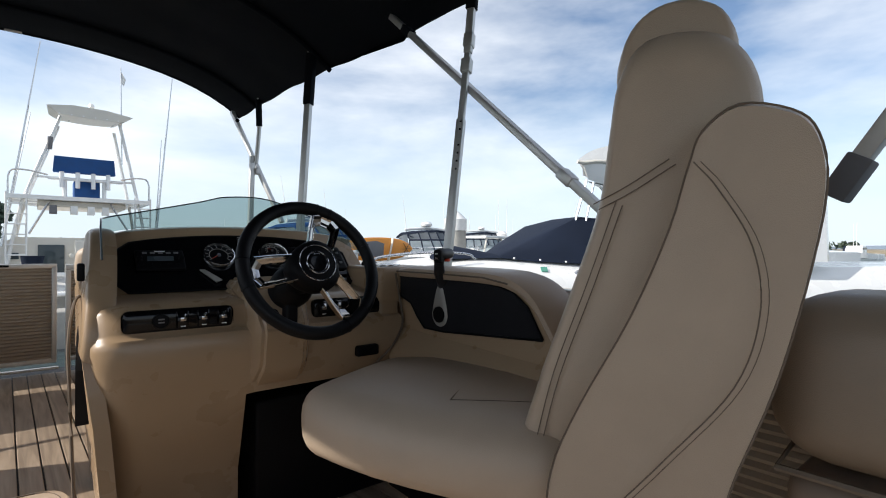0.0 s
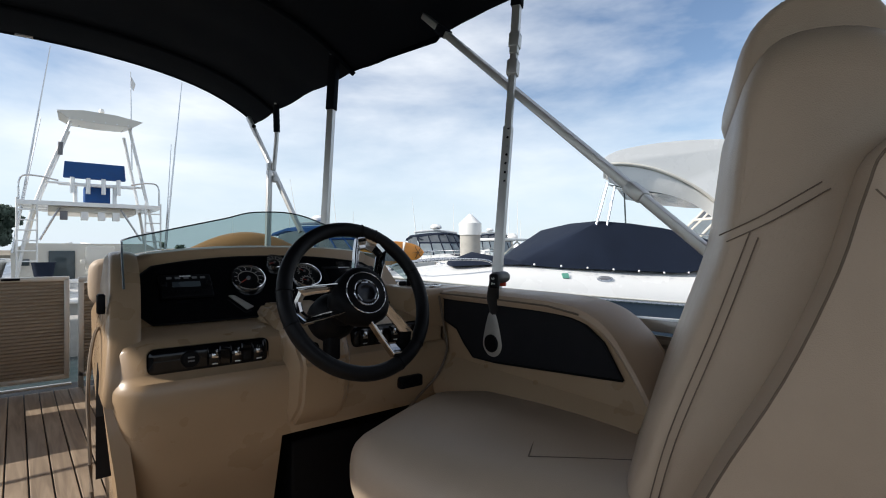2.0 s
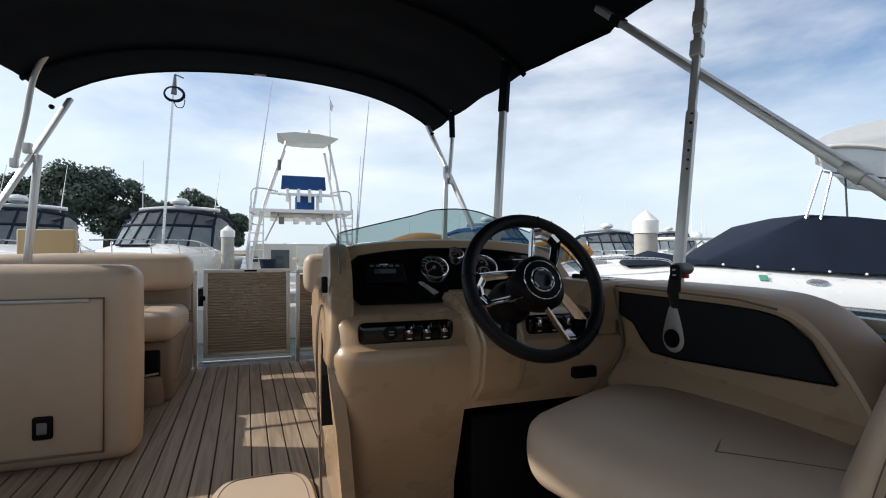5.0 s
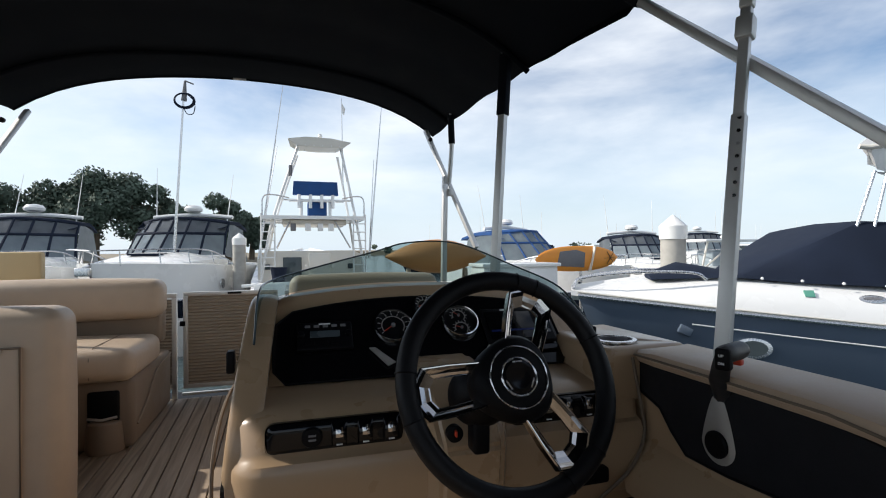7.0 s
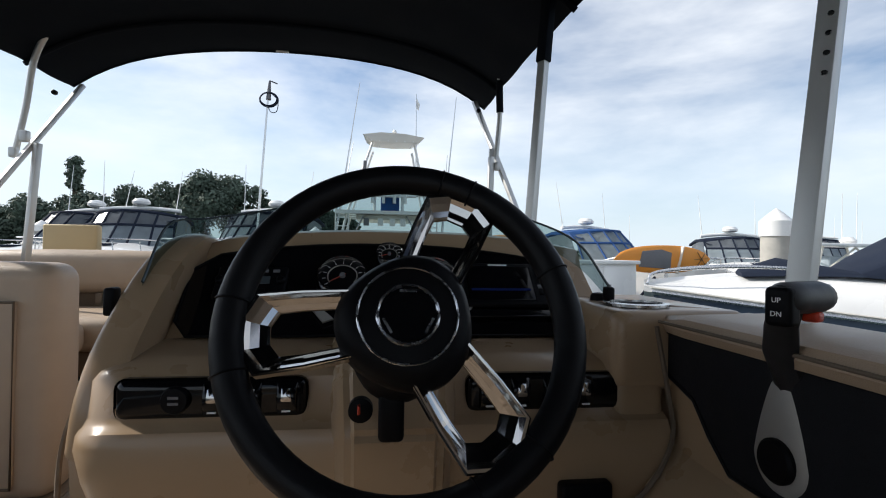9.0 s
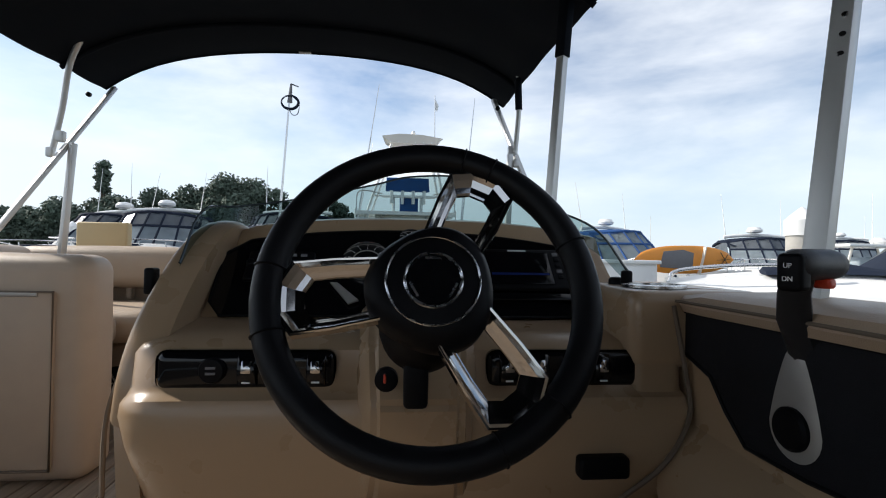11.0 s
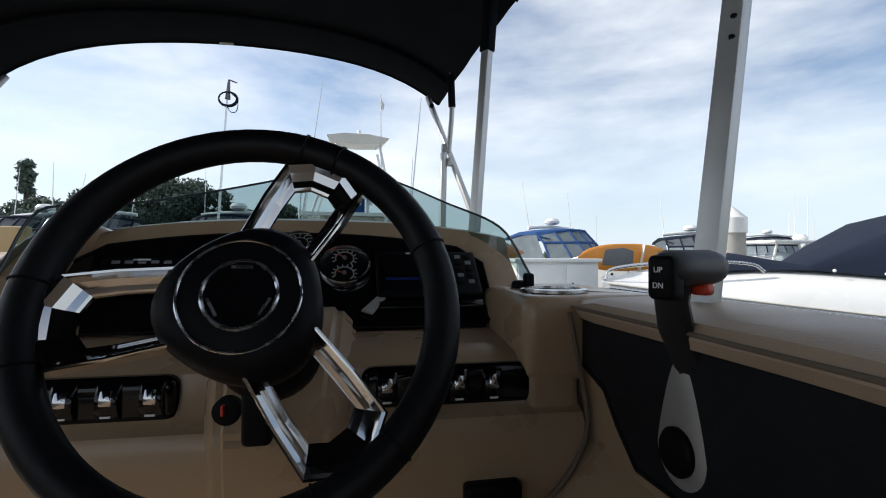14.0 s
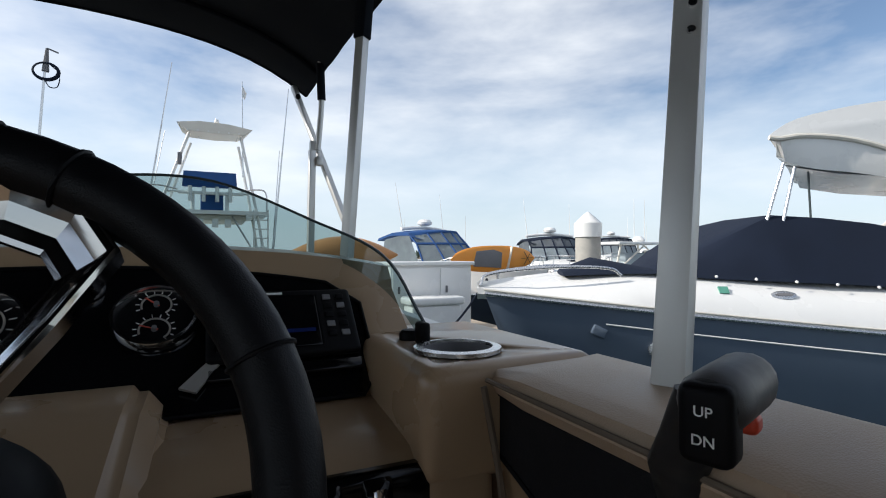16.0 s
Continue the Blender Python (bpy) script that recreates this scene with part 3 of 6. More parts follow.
def console_body():
    # profile in (y, z) from the floor at the bow side over the brow to the floor at the wheel side
    prof = [(2.28, 0.0), (2.28, 0.45), (2.22, 0.64), (2.08, 0.745), (1.93, 0.795), (1.85, 0.808), (1.82, 0.803), (1.805, 0.785), (1.802, 0.772),
            (1.672, 0.640), (1.664, 0.630), (1.59, 0.622), (1.540, 0.614), (1.528, 0.604), (1.519, 0.560), (1.512, 0.551), (1.500, 0.545), (1.493, 0.530),
            (1.496, 0.48), (1.53, 0.38), (1.58, 0.28), (1.63, 0.16), (1.65, 0.0)]
    secs = []
    cuts = [0, 0.004, 0.012, 0.025, 0.045, 0.07, 0.10, 0.2, 0.30, 0.40, 0.43, 0.48, 0.56, 0.68, 0.80, 0.90, 0.955, 0.985, 1.0]
    r = 0.07
    for s in cuts:
        row = []
        for y, z in (prof if s < 0.405 else prof[:-4] + [(1.518, 0.385), (1.63, 0.365), (1.93, 0.34), (1.95, 0.0)]):
            xl, xr = console_left(z), 1.0
            x = xl + (xr - xl) * s
            dd = min(1, s * (xr - xl) / r)
            ins = 0.055 * (1 - math.sqrt(max(0, 1 - (1 - dd) ** 2)))
            y2 = y + ins if y < 1.70 else y - (ins if y > 2.1 else 0)
            drop = crown(s) if z > 0.7 else 0
            row.append((x, y2, z - drop - (ins * 0.35 if z > 0.5 else 0)))
        secs.append(row)
    return loft(secs)


con = thing("helm_console", "beige moulded helm console with gloss black instrument panels", "console", (0.62, 1.8, 0))
part("body", console_body(), GEL, con)
# a solid black block stands for the deep shade in the footwell
part("footwell_shade", block((0.60, 1.59, 0.004), (1.06, 1.91, 0.338), 0.01), BLACK, con, "black block for the shade in the foot recess")
# the moulded frame that stands proud of the fascia on its port side
cheek = [(1.535, 0.50), (1.538, 0.56), (1.562, 0.62), (1.612, 0.682), (1.672, 0.736), (1.738, 0.774), (1.81, 0.793), (1.90, 0.785), (1.90, 0.60), (1.72, 0.50)]
cheek = [(p.x, p.y) for p in smooth_line([Vector((y, z, 0)) for y, z in cheek[:8]], 3)] + cheek[8:]
cy_ = sum(p[0] for p in cheek) / len(cheek)
cz_ = sum(p[1] for p in cheek) / len(cheek)
part("port_frame", loft([[(x + 0.10 * (z - 0.56), cy_ + (y - cy_) * k, cz_ + (z - cz_) * k) for y, z in cheek]
                         for x, k in ((0.229, 0.90), (0.231, 0.945), (0.236, 0.975), (0.245, 0.995), (0.255, 1.0), (0.268, 0.995), (0.277, 0.975), (0.283, 0.935))]), GEL, con)
# the port cheek: a padded band down the side with a dark recess
part("side_shell", loft([[(0.225 + o, 1.53 + 0.02 * k, z) for k, z, o in ((0, 0.0, .05), (0, 0.36, .02), (1, 0.52, 0), (3, 0.62, 0.01), (6, 0.685, 0.03), (12, 0.66, 0.05), (22, 0.52, 0.06), (30, 0.36, 0.07), (34, 0.0, 0.075))],
                         [(0.255 + o, 1.53 + 0.02 * k, z) for k, z, o in ((0, 0.0, .05), (0, 0.36, .02), (1, 0.52, 0), (3, 0.62, 0.01), (6, 0.685, 0.03), (12, 0.66, 0.05), (22, 0.52, 0.06), (30, 0.36, 0.07), (34, 0.0, 0.075))]]), GEL, con)
rec = [(1.585, 0.36), (1.580, 0.48), (1.63, 0.545), (1.69, 0.562), (1.81, 0.535), (1.84, 0.48), (1.845, 0.36)]
part("side_recess", loft([[(0.250, y, z) for y, z in rec], [(0.217 + 0.09 * (y - 1.58), y, z) for y, z in rec]]), FABRIC, con, "dark recessed side panel")
part("side_seam", tube(smooth_line([(0.222, 1.565, 0.02), (0.208, 1.56, 0.40), (0.206, 1.59, 0.54), (0.222, 1.69, 0.62), (0.25, 1.83, 0.62)], 6), 0.0035, 6), STITCH, con, "dark seam along the cheek")
lt = part("courtesy_light", lathe([(0.026, 0), (0.030, 0.006), (0.026, 0.012), (0.010, 0.012)], 24, pose(0.262, 1.95, 0.60, 0, -90, 0)), CHROME, con, "round chrome courtesy light")


SLOPE = 0.985   # how far the fascia leans forward as it rises


def panel_y(z):
    return 1.672 + (z - 0.640) * SLOPE


def panel_outline(x0, x1, z0, z1, n=16, r=0.02):
    """The arched black fascia, as points in (x, z)."""
    pts = [(x0 + 0.006 + r, z0), (x1 - r, z0), (x1, z0 + r)]
    for k in range(n + 1):
        s = 1 - k / n
        x = x0 + (x1 - x0) * s
        d = abs(2 * s - 1)
        z = z1 - 0.030 * d ** 2.2 - 0.02 * max(0, d - 0.9) / 0.1
        pts.append((x, z))
    pts.append((x0 + 0.004, z0 + r))
    return pts


fr, bk = [], []
for x, z in panel_outline(0.296, 0.936, 0.634, 0.779):
    fr.append((x, panel_y(z) - 0.010, z))
    bk.append((x, panel_y(z) + 0.004, z))
part("fascia", loft([bk, fr]), GLOSS, con, "gloss black instrument fascia")
lip = [Vector(p) + Vector((0, -0.002, 0)) for p in fr]
part("fascia_lip", tube(lip, 0.0022, 6, closed=True), BLACK, con)


def on_panel(x, z, out=0.010):
    """A pose on the sloping fascia: local z comes out of it."""
    n = Vector((0, -1, SLOPE)).normalized()
    p = Vector((x, panel_y(z), z)) + n * out
    ax = Vector((1, 0, 0))
    up_ = n.cross(ax)
    return Matrix(((ax.x, up_.x, n.x, p.x), (ax.y, up_.y, n.y, p.y), (ax.z, up_.z, n.z, p.z), (0, 0, 0, 1)))


def gauge(x, z, r, dials, name):
    m = on_panel(x, z, 0.009)
    g = part(name, lathe([(r * 1.10, 0), (r * 1.10, 0.006), (r * 1.04, 0.012), (r * 0.97, 0.013), (r * 0.90, 0.005), (r * 0.90, 0.001)], 40, m), CHROME, con, "chrome-ringed dial")
    part("dial_face", lathe([(r * 0.90, 0), (r * 0.90, 0.0035)], 40, m), BLACK, g, "black dial face")
    for cx, cy, rr, a0, turn in dials:
        ring = []
        for k in range(22):
            a = radians(a0 - k / 21 * 250)
            ring.append((cx + rr * 0.62 * math.cos(a), cy + rr * 0.62 * math.sin(a), 0.0042))
        part("scale", tube([m @ Vector(p) for p in ring], r * 0.028, 5), SILVER, g, "white scale arc")
        ticks = bmesh.new()
        for k in range(11):
            a = radians(a0 - k / 10 * 250)
            b = beam((cx + rr * 0.70 * math.cos(a), cy + rr * 0.70 * math.sin(a), 0.004), (cx + rr * 0.86 * math.cos(a), cy + rr * 0.86 * math.sin(a), 0.004), 0.0009, 0.0006, 0)
            ticks = merge(ticks, b)
        ticks.transform(m)
        part("ticks", ticks, WHITE_MARK, g, "white tick marks")
        a = radians(turn)
        part("needle", beam(m @ Vector((cx - rr * 0.15 * math.cos(a), cy - rr * 0.15 * math.sin(a), 0.006)), m @ Vector((cx + rr * 0.62 * math.cos(a), cy + rr * 0.62 * math.sin(a), 0.006)), 0.0022, 0.001, 0), RED, g, "red needle")
        part("needle_cap", lathe([(rr * 0.13, 0.004), (rr * 0.11, 0.009)], 14, m @ Matrix.Translation((cx, cy, 0))), GREY, g)
    return g


gauge(0.546, 0.714, 0.040, [(0, 0, 0.040, 215, 215)], "speed_gauge")
gauge(0.626, 0.752, 0.023, [(0, 0, 0.023, 215, 200)], "fuel_gauge")
gauge(0.701, 0.715, 0.040, [(0, 0.017, 0.024, 200, 140), (0, -0.017, 0.024, 200, 160)], "engine_gauge")
# pale trim slats beside the gauges
for x0, x1 in ((0.500, 0.538), (0.762, 0.727)):
    part("trim_slat", loft([[on_panel(x0 - 0.012 * (1 if x0 < x1 else -1), 0.675, 0.012) @ Vector((0, 0, 0)), on_panel(x0, 0.675, 0.012) @ Vector((0, 0, 0)), on_panel(x1, 0.648, 0.012) @ Vector((0, 0, 0)), on_panel(x1 - 0.016 * (1 if x0 < x1 else -1), 0.643, 0.012) @ Vector((0, 0, 0))],
                            [on_panel(x0 - 0.012 * (1 if x0 < x1 else -1), 0.675, 0.016) @ Vector((0, 0, 0)), on_panel(x0, 0.675, 0.016) @ Vector((0, 0, 0)), on_panel(x1, 0.648, 0.016) @ Vector((0, 0, 0)), on_panel(x1 - 0.016 * (1 if x0 < x1 else -1), 0.643, 0.016) @ Vector((0, 0, 0))]]), SILVER, con, "satin trim slat")
# marine radio
m = on_panel(0.400, 0.700, 0.010)
radio = part("radio", block((-0.056, -0.034, 0), (0.056, 0.034, 0.010), 0.004, m=m), BLACK, con, "black marine radio with small buttons")
part("display", block((-0.030, -0.006, 0.009), (0.030, 0.010, 0.0115), 0.001, m=m), mat("lcd_grey", (0.06, 0.075, 0.085), 0.25), radio, "grey liquid crystal display")
for k in range(5):
    for yy in (-0.020, 0.022):
        part("button", block((-0.040 + k * 0.018, yy - 0.003, 0.009), (-0.029 + k * 0.018, yy + 0.003, 0.012), 0.001, m=m), GREY if yy > 0 else BLACK, radio)
for xx in (-0.048, 0.048):
    part("knob", lathe([(0.007, 0.009), (0.007, 0.016), (0.005, 0.018)], 16, m @ Matrix.Translation((xx, 0, 0))), BLACK, radio)
part("marking", block((-0.012, 0.026, 0.0098), (0.012, 0.029, 0.0106), 0, m=m), WHITE_MARK, radio, "pale illegible lettering bar")
# chart plotter
m = on_panel(0.836, 0.702, 0.010)
plot = part("chart_plotter", block((-0.085, -0.052, 0), (0.085, 0.046, 0.012), 0.006, m=m), BLACK, con, "black chart plotter with a dark screen and a key pad")
part("screen", block((-0.076, -0.042, 0.0115), (0.040, 0.034, 0.0130), 0.002, m=m), GLOSS, plot, "dark glossy screen")
part("screen_bar", block((-0.070, -0.022, 0.0128), (0.034, -0.017, 0.0134), 0, m=m), mat("screen_blue", (0.01, 0.02, 0.10), 0.2), plot, "dim blue line on the screen")
part("marking", block((-0.034, 0.037, 0.0118), (0.000, 0.040, 0.0126), 0, m=m), WHITE_MARK, plot, "pale lettering bar")
for k in range(10):
    part("key", block((0.048 + (k % 2) * 0.016, 0.026 - (k // 2) * 0.014, 0.0115), (0.058 + (k % 2) * 0.016, 0.034 - (k // 2) * 0.014, 0.0140), 0.001, m=m), GREY if k % 3 == 0 else BLACK, plot)
pan = part("lower_trim", block((-0.085, -0.072, 0.001), (0.085, -0.056, 0.006), 0.003, m=m), GLOSS, con)


# switch panels on the ledge
def switch_bank(x0, x1, kinds, label):
    z0, z1 = 0.553, 0.606
    y0 = 1.513
    b = part("switch_panel", block((x0, y0, z0), (x1, y0 + 0.02, z1), 0.014, 4), GLOSS, con, label)
    n = len(kinds)
    for k, kd in enumerate(kinds):
        x = x0 + 0.03 + (x1 - x0 - 0.055) * k / max(1, n - 1)
        if kd == "r":
            prof_ = [(0.006, 0.561), (-0.004, 0.562), (-0.0085, 0.569), (-0.0105, 0.577), (-0.0095, 0.586), (-0.006, 0.594), (0.0, 0.600), (0.006, 0.601)]
            sw = part("rocker", loft([[(x + dx, y0 + 0.002 + (py - 0.002) * k_, 0.581 + (pz - 0.581) * (0.9 + 0.1 * k_)) for py, pz in prof_] for dx, k_ in ((-0.0125, 0.55), (-0.011, 0.85), (-0.007, 0.98), (0, 1.0), (0.007, 0.98), (0.011, 0.85), (0.0125, 0.55))]), GLOSS, b, "glossy black rocker switch")
            # a chrome sliver is added as the bright sky reflection on the rocker
            tip_ = [(-0.0112, 0.5815), (-0.0104, 0.587), (-0.0067, 0.5945), (-0.0058, 0.593), (-0.0096, 0.577)]
            part("rocker_glint", loft([[(x + dx, y0 + 0.002 + (py - 0.002) * k_, pz - drop) for py, pz in tip_] for dx, k_, drop in ((-0.0060, 0.96, 0.001), (-0.004, 1.0, 0), (0, 1.02, 0), (0.004, 1.0, 0), (0.0060, 0.96, 0.001))]), DARK_CHROME, sw, "chrome sliver for the sky's glint on the rocker")
            part("marking", block((x - 0.005, y0 - 0.0095, 0.5655), (x + 0.005, y0 - 0.0065, 0.5675), 0), WHITE_MARK, sw)
        elif kd == "s":
            part("socket", lathe([(0.016, 0), (0.017, 0.006), (0.015, 0.010), (0.004, 0.011)], 24, pose(x, y0 + 0.002, 0.581, 90, 0, 0)), BLACK, b, "round capped power socket")
            for dz in (-0.004, 0.003):
                part("marking", block((x - 0.006, y0 - 0.0105, 0.581 + dz), (x + 0.006, y0 - 0.0085, 0.584 + dz), 0), GREY, b)
    return b


switch_bank(0.292, 0.522, ["x", "s", "r", "r", "r"], "gloss black switch panel with rockers")
switch_bank(0.724, 0.954, ["r", "r", "r", "r", "x"], "gloss black switch panel with rockers")
# the steering hump between them
hump = [[(0.540, 1.730, 0.64), (0.540, 1.630, 0.638), (0.545, 1.530, 0.60), (0.555, 1.490, 0.545), (0.555, 1.500, 0.46), (0.550, 1.540, 0.40), (0.550, 1.630, 0.395)],
        [(0.565, 1.730, 0.665), (0.565, 1.610, 0.660), (0.570, 1.500, 0.615), (0.575, 1.455, 0.55), (0.575, 1.470, 0.45), (0.570, 1.520, 0.395), (0.570, 1.630, 0.39)],
        [(0.695, 1.730, 0.665), (0.695, 1.610, 0.660), (0.690, 1.500, 0.615), (0.685, 1.455, 0.55), (0.685, 1.470, 0.45), (0.690, 1.520, 0.395), (0.690, 1.630, 0.39)],
        [(0.720, 1.730, 0.64), (0.720, 1.630, 0.638), (0.715, 1.530, 0.60), (0.705, 1.490, 0.545), (0.705, 1.500, 0.46), (0.710, 1.540, 0.40), (0.710, 1.630, 0.395)]]
hb = loft(hump)
bmesh.ops.bevel(hb, geom=hb.edges[:], offset=0.008, segments=2, affect='EDGES')
part("steering_pod", hb, GEL, con)
part("tilt_housing", lathe([(0.050, 0), (0.052, 0.03), (0.044, 0.055), (0.03, 0.07)], 28, Matrix.Translation((0.632, 1.455, 0.640)) @ Euler((radians(66), 0, 0)).to_matrix().to_4x4()), BLACK, con, "black tilt steering housing")
part("tilt_lever", block((0.610, 1.405, 0.560), (0.638, 1.440, 0.615), 0.006), BLACK, con)
part("ignition_key", lathe([(0.014, 0), (0.014, 0.012), (0.010, 0.014)], 18, pose(0.590, 1.452, 0.585, 90, 0, 0)), BLACK, con, "black ignition switch")
part("ignition_tag", block((0.587, 1.428, 0.584), (0.590, 1.436, 0.594), 0.001), RED, con, "red ignition mark")
part("lower_vent", block((0.845, 1.482, 0.440), (0.915, 1.505, 0.470), 0.006, m=None), BLACK, con, "small black vent cover")
# starboard shelf with the cup holder, and the piped edge of the moulding
well = lathe([(0.0385, 0.640), (0.0385, 0.720)], 40, pose(0.995, 1.578, 0.0))
shelf = part("shelf", block((0.925, 1.506, 0.58), (1.13, 1.80, 0.690), 0.018, 4), GEL, con)
bore = part("bore", well, BLACK)
cut = shelf.modifiers.new("bore", 'BOOLEAN')
cut.operation = 'DIFFERENCE'
cut.object = bore
shelf_mesh = bpy.data.meshes.new_from_object(shelf.evaluated_get(bpy.context.evaluated_depsgraph_get()))
shelf.modifiers.clear()
shelf.data = shelf_mesh
bpy.data.objects.remove(bore)
part("shelf_skirt", block((0.928, 1.509, 0.40), (1.003, 1.70, 0.64), 0.016, 4), GEL, con)
cup = part("cup_holder", lathe([(0.040, -0.05), (0.040, 0.0), (0.047, 0.001), (0.047, 0.005), (0.038, 0.006), (0.036, -0.045), (0.005, -0.047)], 36, pose(0.995, 1.578, 0.690)), STEEL, con, "stainless cup holder ring")
# grey sleeve added to darken the well as shade would
part("cup_shade", lathe([(0.0372, -0.044), (0.0372, 0.003), (0.0352, 0.003), (0.0345, -0.041), (0.004, -0.042)], 36, pose(0.995, 1.578, 0.690)), GREY, con, "grey sleeve for the shade inside the cup holder")
part("button", lathe([(0.013, 0), (0.013, 0.008), (0.010, 0.012), (0.004, 0.013)], 18, pose(0.975, 1.665, 0.690)), BLACK, con, "black push button")
part("edge_seam", tube(smooth_line([(0.985, 1.505, 0.67), (1.0, 1.50, 0.58), (1.0, 1.49, 0.52), (0.96, 1.482, 0.46), (0.90, 1.50, 0.40), (0.85, 1.56, 0.30)], 6), 0.0035, 6), STITCH, con, "dark seam of the moulding")


# windscreen
def windscreen():
    w = thing("windscreen", "low curved windscreen of green tinted acrylic", "windscreen", (0.6, 1.85, 0.78))
    foot = smooth_line([(0.268, 1.640, 0.705), (0.272, 1.715, 0.755), (0.284, 1.808, 0.778), (0.36, 1.875, 0.795), (0.52, 1.905, 0.806), (0.68, 1.905, 0.807), (0.82, 1.885, 0.800), (0.92, 1.826, 0.785), (0.968, 1.740, 0.745), (0.972, 1.630, 0.700)], 6)
    top = smooth_line([(0.268, 1.640, 0.716), (0.272, 1.715, 0.803), (0.292, 1.832, 0.822), (0.38, 1.905, 0.845), (0.54, 1.940, 0.885), (0.63, 1.945, 0.908), (0.76, 1.930, 0.905), (0.90, 1.875, 0.845), (0.972, 1.759, 0.792), (0.982, 1.636, 0.712)], 6)
    bm = bmesh.new()
    a = [bm.verts.new(p) for p in foot]
    b = [bm.verts.new(p) for p in top]
    for k in range(len(a) - 1):
        bm.faces.new((a[k], a[k + 1], b[k + 1], b[k]))
    pane = part("pane", bm, ACRYLIC, w, "green tinted acrylic pane")
    pane.visible_shadow = False
    part("pane_edge", tube(top, 0.0022, 6), GLASS_DARK, w, "dark polished pane edge")
    part("bracket", block((0.222, 1.625, 0.668), (0.236, 1.650, 0.708), 0.004), BLACK, w, "black hinge bracket")
    part("bracket", block((0.972, 1.622, 0.688), (0.984, 1.645, 0.715), 0.004), BLACK, w, "black hinge bracket")
    return w


windscreen()


# ---- steering wheel ----
def steering_wheel():
    w = thing("steering_wheel", "black leather steering wheel with three chrome spokes", "steering wheel", (0.633, 1.318, 0.70))
    tilt = Matrix.Translation((0.633, 1.318, 0.70)) @ Euler((radians(66), 0, 0)).to_matrix().to_4x4() @ Matrix.Scale(0.90, 4)   # local z looks aft and up
    R0, r0 = 0.1685, 0.0165
    bm = bmesh.new()
    rings = []
    for k in range(72):
        a = math.tau * k / 72
        ring = []
        for j in range(14):
            b = math.tau * j / 14
            rr = R0 + r0 * math.cos(b)
            ring.append(bm.verts.new(tilt @ Vector((rr * math.cos(a), rr * math.sin(a), r0 * 0.95 * math.sin(b)))))
        rings.append(ring)
    for k in range(72):
        a, b = rings[k], rings[(k + 1) % 72]
        for j in range(14):
            bm.faces.new((a[j], a[(j + 1) % 14], b[(j + 1) % 14], b[j]))
    rim = part("rim", bm, LEATHER, w, "black leather rim with seams")
    for ang in (64, 76, 172, 196, 292, 316, 20):
        a = radians(ang)
        c = Vector((R0 * math.cos(a), R0 * math.sin(a), 0))
        e = Vector((math.cos(a), math.sin(a), 0))
        loop = [tilt @ (c + e * (r0 * 1.03) * math.cos(b) + Vector((0, 0, r0 * 0.98 * math.sin(b)))) for b in [math.tau * j / 16 for j in range(16)]]
        part("seam", tube(loop, 0.0011, 5, closed=True), BLACK, rim)
    hub = [(0.060, -0.030), (0.066, -0.010), (0.066, 0.018), (0.058, 0.030), (0.047, 0.034), (0.012, 0.036)]
    hb_ = lathe(hub, 48)
    for v in hb_.verts:
        a = math.atan2(v.co.y, v.co.x)
        k_ = 1 + 0.055 * math.cos(3 * (a - radians(65)))
        v.co.x *= k_
        v.co.y *= k_
    hb_.transform(tilt)
    h = part("hub", hb_, BLACK, w, "black hub cover")
    for rad, th in ((0.0470, 0.0011), (0.0285, 0.0017), (0.0200, 0.0005)):
        part("hub_ring", tube([tilt @ Vector((rad * math.cos(b), rad * math.sin(b), 0.0352)) for b in [math.tau * j / 48 for j in range(48)]], th, 6, closed=True), STEEL, h, "thin chrome ring")
    part("emblem", lathe([(0.0265, 0.034), (0.0255, 0.0368), (0.019, 0.0372), (0.015, 0.0365)], 40, tilt), GLOSS, h, "gloss black round emblem")
    for k in range(3):
        a = radians(90 + 120 * k)
        mk = block((-0.008, -0.0012, 0.0370), (0.008, 0.0012, 0.0376), 0, m=tilt @ Euler((0, 0, a - radians(90))).to_matrix().to_4x4() @ Matrix.Translation((0, 0.0225, 0)))
        part("emblem_mark", mk, STEEL, h, "pale emblem bar")
    part("column", lathe([(0.034, -0.17), (0.040, -0.03), (0.050, -0.02)], 24, tilt), BLACK, w)
    # spokes: open loops of chrome with a black back
    for ang in (65, 184, 306):
        rot = tilt @ Euler((0, 0, radians(ang))).to_matrix().to_4x4()
        outer = [(0.046, -0.033), (0.100, -0.0385), (0.143, -0.040), (0.159, -0.016), (0.159, 0.016), (0.143, 0.040), (0.100, 0.0385), (0.046, 0.033)]
        inner = [(0.050, -0.018), (0.098, -0.0215), (0.122, -0.0215), (0.131, -0.009), (0.131, 0.009), (0.122, 0.0215), (0.098, 0.0215), (0.050, 0.018)]

        def lift(x):
            return 0.018 - 0.018 * max(0, (x - 0.05) / 0.105)
        sb = bmesh.new()
        rows = []
        ridge = [(x * 0.985 + 0.001, y * 0.955) for x, y in outer]

        def between(q):
            return [(a_[0] + (b_[0] - a_[0]) * q, a_[1] + (b_[1] - a_[1]) * q) for a_, b_ in zip(ridge, inner)]
        for ring, dz in ((outer, -0.011), (outer, 0.0035), (ridge, 0.0055), (between(0.12), 0.0050), (between(0.35), -0.0010), (between(0.65), -0.0060), (between(0.9), -0.0085), (inner, -0.010), (inner, -0.014)):
            rows.append([sb.verts.new(rot @ Vector((x, y, lift(x) + dz))) for x, y in ring])
        rows.append(rows[0])
